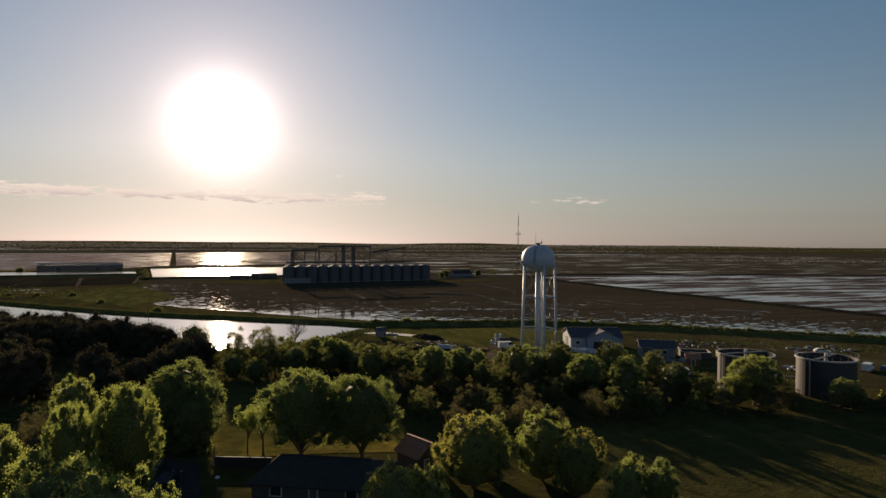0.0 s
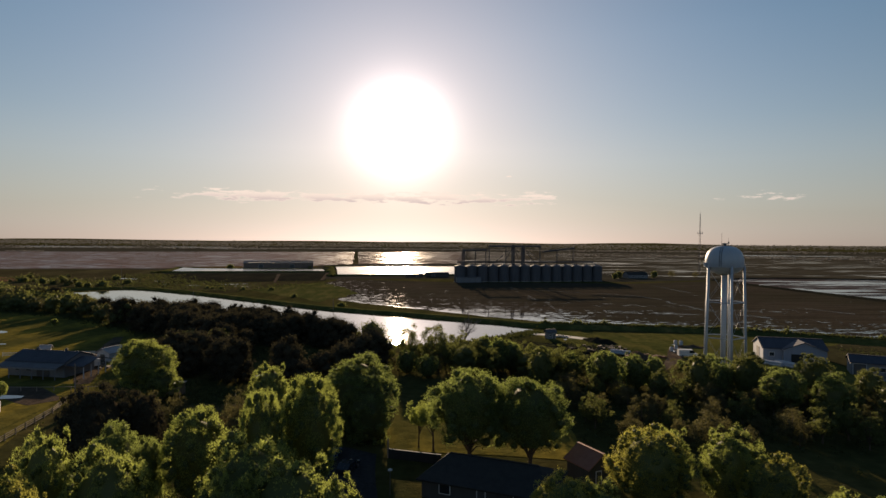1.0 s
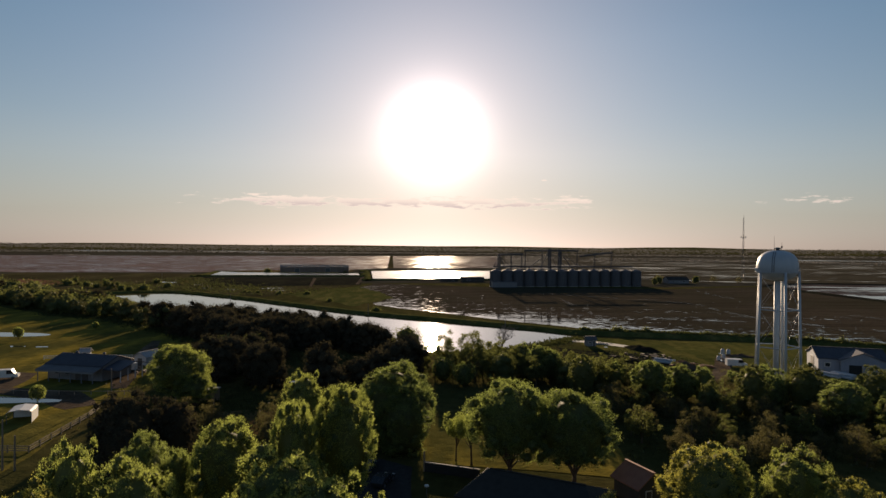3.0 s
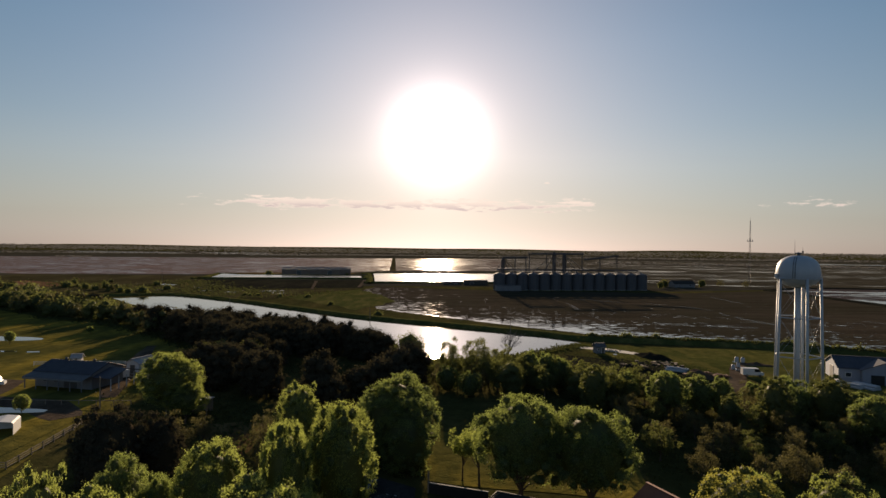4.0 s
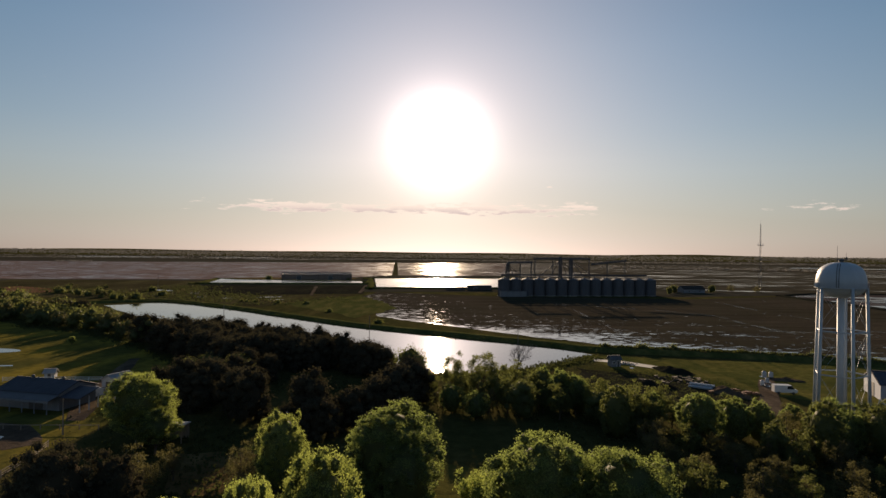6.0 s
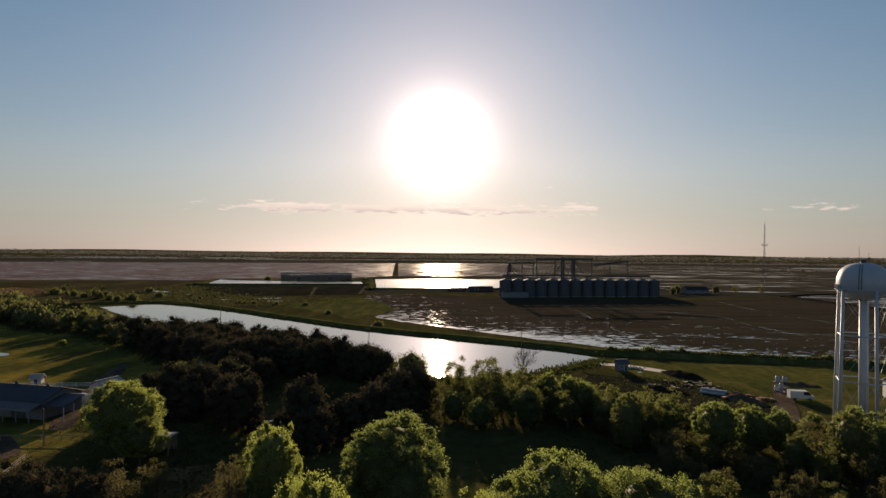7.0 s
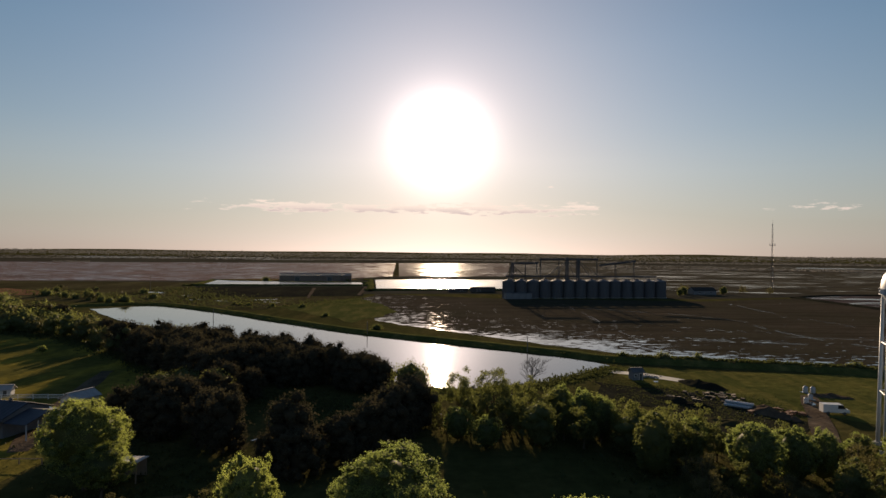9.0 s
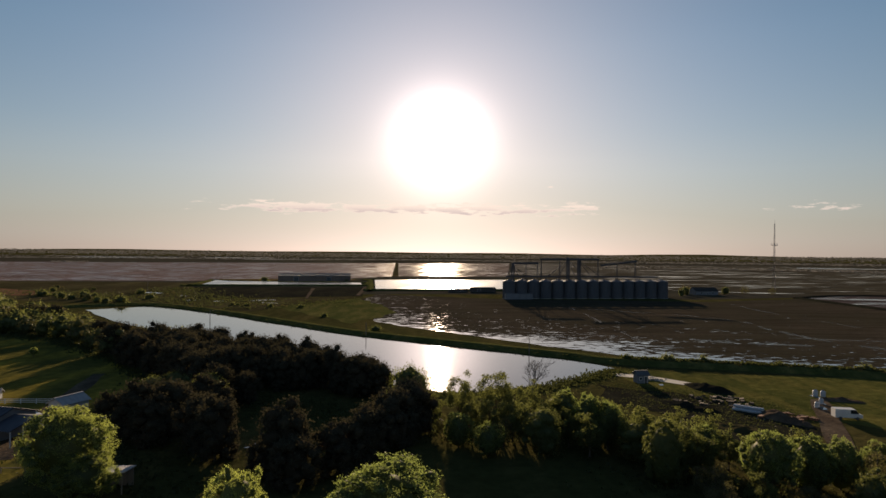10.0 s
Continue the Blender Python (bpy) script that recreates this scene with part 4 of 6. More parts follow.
def inside(p, poly):
    c = False
    for i in range(len(poly)):
        a, b = poly[i - 1], poly[i]
        if (a[1] > p[1]) != (b[1] > p[1]) and p[0] < (b[0] - a[0]) * (p[1] - a[1]) / (b[1] - a[1]) + a[0]:
            c = not c
    return c


def wood(poly, spacing, kinds, heights, group, seed):
    rng = random.Random(seed)
    xs, ys = [p[0] for p in poly], [p[1] for p in poly]
    y = min(ys)
    row = 0
    while y < max(ys):
        x = min(xs) + (row % 2) * spacing / 2
        while x < max(xs):
            p = (x + rng.uniform(-0.4, 0.4) * spacing, y + rng.uniform(-0.4, 0.4) * spacing)
            if inside(p, poly):
                plant(rng.choice(kinds), p[0], p[1], rng.uniform(*heights), rng.uniform(0.85, 1.15), group)
            x += spacing
        y += spacing * 0.87
        row += 1


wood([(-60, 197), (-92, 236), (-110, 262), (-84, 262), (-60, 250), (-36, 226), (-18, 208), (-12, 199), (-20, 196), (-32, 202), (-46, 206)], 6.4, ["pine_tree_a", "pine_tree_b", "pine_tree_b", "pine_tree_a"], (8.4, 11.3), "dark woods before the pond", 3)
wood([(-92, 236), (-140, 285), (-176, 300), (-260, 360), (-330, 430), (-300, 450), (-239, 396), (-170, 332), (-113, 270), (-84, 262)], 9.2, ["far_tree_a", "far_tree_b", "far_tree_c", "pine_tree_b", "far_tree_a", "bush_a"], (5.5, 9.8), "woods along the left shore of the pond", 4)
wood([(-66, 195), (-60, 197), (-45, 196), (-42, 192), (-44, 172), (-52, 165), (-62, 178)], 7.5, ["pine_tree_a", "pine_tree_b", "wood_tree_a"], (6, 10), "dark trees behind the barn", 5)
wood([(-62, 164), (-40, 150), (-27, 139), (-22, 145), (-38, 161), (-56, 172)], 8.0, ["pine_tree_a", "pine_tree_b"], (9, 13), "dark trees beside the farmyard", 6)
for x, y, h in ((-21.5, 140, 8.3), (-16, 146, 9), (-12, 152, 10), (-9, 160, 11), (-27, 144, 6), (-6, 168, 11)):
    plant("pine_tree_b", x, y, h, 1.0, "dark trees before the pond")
wood([(28, 120), (38, 100), (70, 96), (98, 96), (126, 85), (152, 82), (152, 88), (122, 92), (104, 101), (97, 114), (92, 130), (60, 134), (36, 140)], 6.8, ["brown_tree", "wood_tree_c", "wood_tree_b", "wood_tree_c"], (4.4, 7.0), "scrub below the water tower", 8)
wood([(22, 176), (46, 160), (60, 147), (50, 138), (30, 148), (17, 164)], 6.2, ["wood_tree_b", "wood_tree_b", "wood_tree_a"], (6.0, 8.6), "young trees at the end of the pond", 9)
wood([(-132, 436), (-86, 418), (-80, 430), (-126, 446)], 6.5, ["bush_a", "wood_tree_c"], (1.2, 2.4), "bushes beyond the pond", 10)
wood([(-300, 500), (-200, 436), (-190, 446), (-215, 462), (-290, 515)], 11.0, ["bush_a", "wood_tree_c", "far_tree_c", "far_tree_a"], (1.5, 5.5), "scrub beyond the pond", 11)
wood([(-330, 520), (-290, 520), (-215, 465), (-150, 442), (-160, 470), (-225, 560), (-330, 600)], 26.0, ["bush_a", "wood_tree_c", "far_tree_c"], (1.2, 4.0), "scrub in the rough land", 12)
for x, y, h in ((-190, 735, 5), (-172, 742, 5), (-104, 752, 3.5), (-60, 376, 2.0), (-28, 320, 2.5)):
    plant("bush_a", x, y, h, 1.3, "bushes in the fields")


# ---- water tower ----
def water_tower(x, y):
    t = thing("water_tower", "white steel water tower on five legs with a central pipe", "water tower", m=pose(x, y, 0))
    R = 4.55
    prof = [(0.02, 25.7), (1.4, 25.78), (2.6, 26.1), (3.5, 26.6), (4.15, 27.25), (R, 28.1), (R, 29.4), (4.42, 30.2), (4.1, 31.2), (3.5, 32.0), (2.6, 32.6), (1.5, 32.95), (0.02, 33.05)]
    part("tank", Shape().lathe(prof, 48), TOWER_WHITE, t, "dulled white welded steel tank", True)
    part("walkway", Shape().lathe([(R - 0.05, 27.74), (R + 0.28, 27.74), (R + 0.28, 27.86), (R - 0.05, 27.86)], 48), TOWER_WHITE, t)
    rail = Shape()
    for z in (28.35, 28.85):
        rail.tube([((R + 0.24) * math.cos(a * math.pi / 20), (R + 0.24) * math.sin(a * math.pi / 20), z) for a in range(41)], [0.025] * 41, 5)
    for a in range(20):
        c, s = math.cos(a * math.pi / 10), math.sin(a * math.pi / 10)
        rail.bar(((R + 0.24) * c, (R + 0.24) * s, 27.8), ((R + 0.24) * c, (R + 0.24) * s, 28.85), 0.025, 5)
    part("railing", rail, TOWER_WHITE, t)
    part("hatch_box", Shape().box((-R - 0.25, 0.3, 28.3), (0.5, 0.9, 0.9), 0, bevel=0.05), TOWER_WHITE, t, "small white box on the rim")
    part("riser_pipe", Shape().tube([(0, 0, 0), (0, 0, 25.9)], [0.66, 0.66], 20), TOWER_WHITE, t, "wide central pipe", True)
    feet, tops, girts = [], [], {18.8: [], 10.0: []}
    for k in range(5):
        a = radians(-96.8 + 72 * k)
        f, h = Vector((5.3 * math.cos(a), 5.3 * math.sin(a), 0)), Vector((4.55 * math.cos(a), 4.55 * math.sin(a), 27.9))
        feet.append(f), tops.append(h)
        part("leg", Shape().tube([f, h], [0.34, 0.30], 12), TOWER_WHITE, t, "", True)
        part("footing", Shape().box((f.x, f.y, 0.25), (1.3, 1.3, 0.7), math.degrees(a), bevel=0.1), CONCRETE, t, "concrete footing")
        for z in girts:
            girts[z].append(f.lerp(h, z / 27.7))
    levels = [[f.lerp(h, 0.01) for f, h in zip(feet, tops)], girts[10.0], girts[18.8], [f.lerp(h, 0.97) for f, h in zip(feet, tops)]]
    for z, ring in girts.items():
        for k in range(5):
            part("strut", Shape().bar(ring[k], ring[(k + 1) % 5], 0.13, 8), TOWER_WHITE, t)
    for lo, hi in zip(levels, levels[1:]):
        for k in range(5):
            rods = Shape().bar(lo[k], hi[(k + 1) % 5], 0.022, 4).bar(lo[(k + 1) % 5], hi[k], 0.022, 4)
            part("brace", rods, TOWER_WHITE, t)
    lad = Shape()
    a = radians(-130)
    for o in (-0.22, 0.22):
        px, py = -math.sin(a) * o, math.cos(a) * o
        lad.tube([(4.62 * math.cos(a) + px, 4.62 * math.sin(a) + py, 27.9), (4.62 * math.cos(a) + px, 4.62 * math.sin(a) + py, 29.4), (4.22 * math.cos(a) + px, 4.22 * math.sin(a) + py, 31.25), (2.7 * math.cos(a) + px, 2.7 * math.sin(a) + py, 32.7)], [0.07] * 4, 5)
    part("ladder", lad, STEEL_DARK, t, "dark ladder up the tank")
    part("vent", Shape().lathe([(0.45, 33.0), (0.45, 33.35), (0.75, 33.4), (0.7, 33.6), (0.02, 33.75)], 16), STEEL_DARK, t, "small roof vent")
    part("antenna", Shape().tube([(-0.7, 0.2, 32.9), (-0.7, 0.2, 36.4)], [0.05, 0.02], 6), STEEL_DARK, t, "thin whip aerial")
    part("antenna", Shape().tube([(0.9, -0.2, 32.9), (0.9, -0.2, 35.0)], [0.05, 0.02], 6).box((0.9, -0.2, 33.8), (0.3, 0.2, 0.5)), STEEL_DARK, t, "short whip aerial")
    return t


water_tower(82.6, 154.5)


# ---- radio mast ----
def radio_mast(x, y):
    t = thing("radio_mast", "slender grey lattice radio mast on open land", "radio mast", m=pose(x, y, 0))
    lat = Shape()
    H, w0, w1 = 64.0, 1.5, 0.35
    for k in range(3):
        a = radians(120 * k + 10)
        lat.tube([(w0 * math.cos(a), w0 * math.sin(a), 0), (w1 * math.cos(a), w1 * math.sin(a), H)], [0.16, 0.10], 5)
    n = 30
    for i in range(n):
        for k in range(3):
            a, b = radians(120 * k + 10), radians(120 * k + 130)
            za, zb = H * i / n, H * (i + 1) / n
            ra, rb = w0 + (w1 - w0) * i / n, w0 + (w1 - w0) * (i + 1) / n
            lat.bar((ra * math.cos(a), ra * math.sin(a), za), (rb * math.cos(b), rb * math.sin(b), zb), 0.05, 4)
    part("lattice", lat, STEEL_DARK, t)
    plat = Shape().lathe([(0.5, 43.0), (2.8, 43.0), (2.8, 43.3), (0.5, 43.3)], 12)
    part("platform", plat, STEEL_DARK, t)
    for k in range(6):
        a = radians(60 * k)
        part("panel_antenna", Shape().box((2.5 * math.cos(a), 2.5 * math.sin(a), 44.0), (0.35, 0.5, 2.0), math.degrees(a), bevel=0.05), SIDING_GREY, t)
    part("tip", Shape().tube([(0, 0, H - 0.5), (0, 0, H + 4)], [0.1, 0.04], 6), STEEL_DARK, t)
    return t


radio_mast(318, 648)


# ---- grain store ----
ROW_A, ROW_B = Vector((47, 511, 0)), Vector((174, 531, 0))
row_dir = (ROW_B - ROW_A).normalized()
row_side = Vector((-row_dir.y, row_dir.x, 0))


def grain_bin():
    t = thing("grain_bin", "galvanised round grain bin with a cone roof", "grain bin", "grain bins in two rows")
    R, H = 4.55, 12.6
    prof = [(R, 0.2)]
    for i in range(12):
        z = 0.2 + (H - 0.2) * (i + 1) / 12
        prof += [(R, z - 0.06), (R + 0.06, z - 0.03), (R, z)]
    part("wall", Shape().lathe(prof, 28), STEEL, t, "", True)
    part("roof", Shape().lathe([(R + 0.25, H - 0.05), (R + 0.2, H + 0.05), (0.6, H + 1.35), (0.6, H + 1.65), (0.02, H + 1.8)], 28), STEEL, t)
    part("base", Shape().lathe([(R + 0.4, 0), (R + 0.4, 0.3), (0.02, 0.3)], 28), CONCRETE, t, "concrete base ring")
    rib = Shape().box((R + 0.08, 0, H / 2 + 0.1), (0.14, 0.14, H - 0.3)).mesh("stiffener", STEEL)
    for k in range(14):
        part("stiffener", rib, None, t).matrix_basis = pose(0, 0, 0, 0, 0, k * 360 / 14)
    return t


first_bin = grain_bin()
for r in range(2):
    for i in range(14):
        p = ROW_A + row_dir * (4.8 + i * 9.35 + r * 4.0) + row_side * (4.6 + r * 11)
        m = pose(p.x, p.y, 0, 0, 0, i * 23)
        if r == 0 and i == 0:
            first_bin.matrix_basis = m
        else:
            copy_thing(first_bin, m)


def along(u, side, z):
    p = ROW_A + row_dir * u + row_side * side
    return (p.x, p.y, z)


def conveyor(name, label, a, b, legs, w=1.1, h=1.3):
    """A truss gallery between two points (along, side, height), on trestle legs."""
    t = thing(name, label, "conveyor", "conveyors over the grain bins")
    pa, pb = Vector(along(*a)), Vector(along(*b))
    side = row_side * w / 2
    s = Shape()
    for o in (-1, 1):
        for z in (0, h):
            s.bar(pa + side * o + Vector((0, 0, z)), pb + side * o + Vector((0, 0, z)), 0.13, 4)
        n = max(3, int((pb - pa).length / 2.2))
        for i in range(n):
            q0, q1 = pa.lerp(pb, i / n), pa.lerp(pb, (i + 1) / n)
            s.bar(q0 + side * o, q1 + side * o + Vector((0, 0, h)), 0.09, 4)
    part("truss", s, STEEL_DARK, t)
    d = (pb - pa).normalized()
    k = Shape()
    k.tube([pa + Vector((0, 0, h * 0.45)), pb + Vector((0, 0, h * 0.45))], [0.55, 0.55], 6)
    part("casing", k, STEEL, t)
    for f in legs:
        q = pa.lerp(pb, f)
        tr = Shape()
        for o in (-1, 1):
            tr.bar(q + side * o, (q.x + side.x * o * 2.6, q.y + side.y * o * 2.6, 12.0), 0.2, 5)
        part("trestle", tr, STEEL_DARK, t)
    return t


conveyor("conveyor", "high horizontal conveyor gallery on trestles", (30, 9, 28.6), (77, 9, 28.8), (0.02, 0.33, 0.68, 0.98))
conveyor("conveyor", "sloping conveyor gallery to the far bins", (78, 9, 24.2), (108, 9, 27.6), (0.45, 0.95))
conveyor("conveyor", "lower conveyor gallery over the bins", (9, 9, 25.2), (29, 9, 25.6), (0.5, 0.95))
conveyor("conveyor", "low conveyor along the bin roofs", (4, 10, 15.6), (126, 10, 15.6), (), 0.9, 0.9)


def bucket_elevator(u, side, top):
    t = thing("bucket_elevator", "tall steel bucket elevator with a head box", "elevator", "bucket elevators of the grain store", m=pose(*along(u, side, 0)))
    s = Shape()
    for x in (-1.1, 1.1):
        for y in (-1.1, 1.1):
            s.bar((x, y, 0), (x, y, top - 1), 0.16, 4)
    n = int(top / 2.6)
    for i in range(n):
        z0, z1 = (top - 1) * i / n, (top - 1) * (i + 1) / n
        for a, b in (((-1.1, -1.1), (1.1, -1.1)), ((1.1, -1.1), (1.1, 1.1)), ((1.1, 1.1), (-1.1, 1.1)), ((-1.1, 1.1), (-1.1, -1.1))):
            s.bar((*a, z0), (*b, z1), 0.05, 4).bar((*a, z1), (*b, z1), 0.05, 4)
    part("frame", s, STEEL_DARK, t)
    part("casing", Shape().box((-0.4, 0, top / 2), (0.5, 0.6, top)).box((0.4, 0, top / 2), (0.5, 0.6, top)), STEEL, t)
    part("head", Shape().box((0, 0, top + 0.2), (2.0, 1.2, 1.7), bevel=0.3).box((0, 0, top - 1.2), (3.0, 3.0, 0.15)), STEEL, t)
    return t


bucket_elevator(50, 3.5, 29.8)
bucket_elevator(58.5, 3.5, 29.2)
bucket_elevator(8, 6, 25.5)


def spouts(u, side, top, targets):
    t = thing("grain_spouts", "fan of thin steel spouts down to the bins", "spouts", "spouts of the grain store")
    for v, s2 in targets:
        part("spout", Shape().bar(along(u, side, top), along(v, s2, 14.8), 0.16, 5), STEEL, t)
    return t


spouts(8, 6, 25, [(2, 4), (5, 5), (13, 5), (19, 5), (10, 15), (16, 15)])
spouts(50, 3.5, 28.6, [(42, 5), (33, 5), (57, 5), (46, 15), (66, 5), (36, 15)])
spouts(58.5, 3.5, 28.4, [(70, 5), (79, 5), (74, 15), (62, 15)])


def loading_shed():
    """Low pale building at the head of the bin row."""
    t = thing("loading_shed", "low pale concrete loading shed before the bins", "building")
    for k in range(4):
        p = along(2.5 + k * 5, -3.2, 2.1)
        part("wall_panel", Shape().box(p, (4.9, 5.0, 4.2), math.degrees(math.atan2(row_dir.y, row_dir.x)), bevel=0.1), SIDING_GREY, t)
    part("roof", Shape().box(along(10, -3.2, 4.3), (20.4, 5.6, 0.2), math.degrees(math.atan2(row_dir.y, row_dir.x))), STEEL, t)
    return t


loading_shed()


# ---- buildings ----
def gable_building(name, label, category, x, y, rz, w, d, eave, ridge_h, wall_mat, roof_mat, windows=(), doors=(), over=0.4, seams=True, hip=0.0):
    """A hall or house: long side w along its own x, ridge along x. windows and doors: (side, place, low, width, height)."""
    t = thing(name, label, category, m=pose(x, y, 0, 0, 0, rz))
    if hip:
        part("wall", Shape().box((0, 0, eave / 2), (w, d, eave)), wall_mat, t)
        hx, hy = w / 2 + over, d / 2 + over
        r = Shape()
        r.v = [(-hx, -hy, eave - 0.2), (hx, -hy, eave - 0.2), (hx, hy, eave - 0.2), (-hx, hy, eave - 0.2),
               (-hx, -hy, eave), (hx, -hy, eave), (hx, hy, eave), (-hx, hy, eave), (-hx + hip, 0, ridge_h), (hx - hip, 0, ridge_h)]
        r.f = [(3, 2, 1, 0), (0, 1, 5, 4), (1, 2, 6, 5), (2, 3, 7, 6), (3, 0, 4, 7), (4, 5, 9, 8), (6, 7, 8, 9), (5, 6, 9), (7, 4, 8)]
        part("roof", r, roof_mat, t)
    else:
        walls = Shape().prism([(-d / 2, 0), (d / 2, 0), (d / 2, eave), (0, ridge_h - 0.08), (-d / 2, eave)], -w / 2, w / 2)
        walls.v = [(b, a, c) for a, b, c in walls.v]
        part("wall", walls, wall_mat, t)
    slope = math.hypot(d / 2, ridge_h - eave)
    for o in (() if hip else (-1, 1)):
        k = (d / 2 + over) / (d / 2)
        roof = Shape()
        lo, hi = (o * (d / 2 + over), ridge_h - (ridge_h - eave) * k), (0, ridge_h)
        sec = [(lo[0], lo[1]), hi, (hi[0], hi[1] + 0.14), (lo[0], lo[1] + 0.14)]
        roof.prism(sec, -w / 2 - over, w / 2 + over)
        roof.v = [(b, a, c) for a, b, c in roof.v]
        r = part("roof", roof, roof_mat, t)
        if seams:
            ribs = Shape()
            n = max(3, int(w / 1.2))
            for i in range(n + 1):
                xx = -w / 2 - over + 0.06 + (w + 2 * over - 0.12) * i / n
                ribs.tube([(xx, lo[0], lo[1] + 0.16), (xx, 0, ridge_h + 0.16)], [0.045, 0.045], 4)
            part("seam", ribs, roof_mat, r)
    part("ridge_cap", Shape().box((0, 0, ridge_h + (0.02 if hip else 0.16)), (w + 2 * over - 2 * hip, 0.4, 0.08)), roof_mat, t)

    def opening(kind, side, place, low, ww, hh, mat):
        depth = 0.14
        if side in "sn":
            c = (place, (-d / 2 if side == "s" else d / 2), low + hh / 2)
            s1, s2 = (ww + 0.24, depth, hh + 0.24), (ww, depth + 0.06, hh)
        else:
            c = ((-w / 2 if side == "w" else w / 2), place, low + hh / 2)
            s1, s2 = (depth, ww + 0.24, hh + 0.24), (depth + 0.06, ww, hh)
        o = part(kind, Shape().box(c, s1), WHITE, t)
        part("pane" if kind == "window" else "leaf", Shape().box(c, s2), mat, o)

    for q in windows:
        opening("window", *q, GLASS_DARK)
    for q in doors:
        opening("door", *q, STEEL_DARK)
    return t


# pump house beside the water tower
hall = gable_building("metal_hall", "grey-blue metal hall with a blue-grey roof", "building", 115, 178, -18, 16.5, 12, 3.8, 6.0, BLUE_SIDING, ROOF_BLUE,
               [("s", 2, 1.6, 1.2, 1.0), ("s", -6, 1.6, 1.2, 1.0), ("e", 0, 1.6, 1.2, 1.0)], [("s", 5.5, 0, 1.1, 2.1), ("w", 0, 0, 3.2, 3.4)])
wing = Shape().prism([(-3.2, 0), (7.2, 0), (7.2, 3.8), (2.0, 5.7), (-3.2, 3.8)], -7.4, -0.2)
part("wall", wing, BLUE_SIDING, hall)
for lo in (-3.7, 7.7):
    slab = Shape().prism([(lo, 3.6), (2.0, 5.84), (2.0, 5.98), (lo, 3.74)], -7.9, 0.0)
    part("roof", slab, ROOF_BLUE, hall)
part("door", Shape().box((0.2, -7.43, 1.25), (3.0, 0.1, 2.5)), BLACK, hall, "dark open doorway")
gable_building("storage_hall", "long tan storage hall among the fields", "building", -140, 756, 12, 78, 26, 6.0, 8.2, TAN_SIDING, TAN_SIDING, [], [("s", -20, 0, 5, 4.5), ("s", 15, 0, 5, 4.5)], 0.6)
gable_building("farm_house", "small dark farm house by the grain store", "house", 224, 584, 8, 20, 11, 3.2, 6.0, SIDING_GREY, ROOF_DARK, [("s", -5, 1, 1.4, 1.3), ("s", 5, 1, 1.4, 1.3)], [("s", 0, 0, 1.1, 2.1)])
gable_building("low_shed", "long low dark shed beside the reservoir bank", "shed", 36.5, 588, 8, 21, 7, 3.0, 3.9, DARK_SIDING, ROOF_DARK, [], [("s", -4, 0, 3, 2.6)], 0.4)
gable_building("low_shed", "very low dark shed along the reservoir", "shed", 15, 584, 8, 16, 6, 1.9, 2.6, DARK_SIDING, ROOF_DARK, [], [("s", 3, 0, 2, 1.7)], 0.3)
gable_building("red_roof_house", "small house with a reddish gabled roof", "house", 28.2, 88.6, 112, 5.0, 4.4, 2.6, 4.2, DARK_SIDING, ROOF_RED, [("s", 0.8, 1, 0.7, 0.8)], [("w", 0.6, 0, 0.8, 1.9)], 0.4, False)
gable_building("house", "low house with dark shingles in deep shade", "house", 13.6, 84.0, -27, 16.5, 10, 2.5, 4.6, DARK_SIDING, ROOF_DARK, [("s", -5, 1, 1.4, 1.2), ("s", 5, 1, 1.4, 1.2), ("w", 0, 1, 1.2, 1.2)], [("s", 0, 0, 1.0, 2.1)], 0.6, False, 2.6)
gable_building("annex", "long low shed with a light metal roof", "shed", -78.5, 181.5, 70, 6.0, 4.2, 2.3, 3.4, SIDING, ROOF_LIGHT, [("s", 0, 0.8, 1, 0.8)], [("w", 0, 0, 1.6, 1.9)])
gable_building("field_shed", "small pale shed in the pasture", "shed", -101.5, 192, 10, 2.4, 2.0, 1.5, 2.2, SIDING, ROOF_LIGHT, [], [("s", 0, 0, 0.8, 1.4)])
gable_building("pump_shed", "small grey shed at the end of the pond", "shed", 53.6, 217, 12, 3.0, 2.6, 2.3, 3.1, SIDING_GREY, STEEL, [("s", -0.8, 1, 0.6, 0.6)], [("s", 0.7, 0, 0.8, 1.8)])
gable_building("works_shed", "blue-grey metal shed by the storage tanks", "shed", 124, 157, -30, 10, 7, 3.2, 4.6, SIDING_GREY, ROOF_BLUE, [("s", 2, 1.2, 1.2, 1)], [("s", -3, 0, 2.8, 2.8)])
gable_building("works_shed", "small rusty shed beside the tanks", "shed", 123.8, 141, -35, 3.4, 2.6, 2.3, 3.2, RUST, ROOF_RED, [], [("s", 0, 0, 0.9, 1.9)])


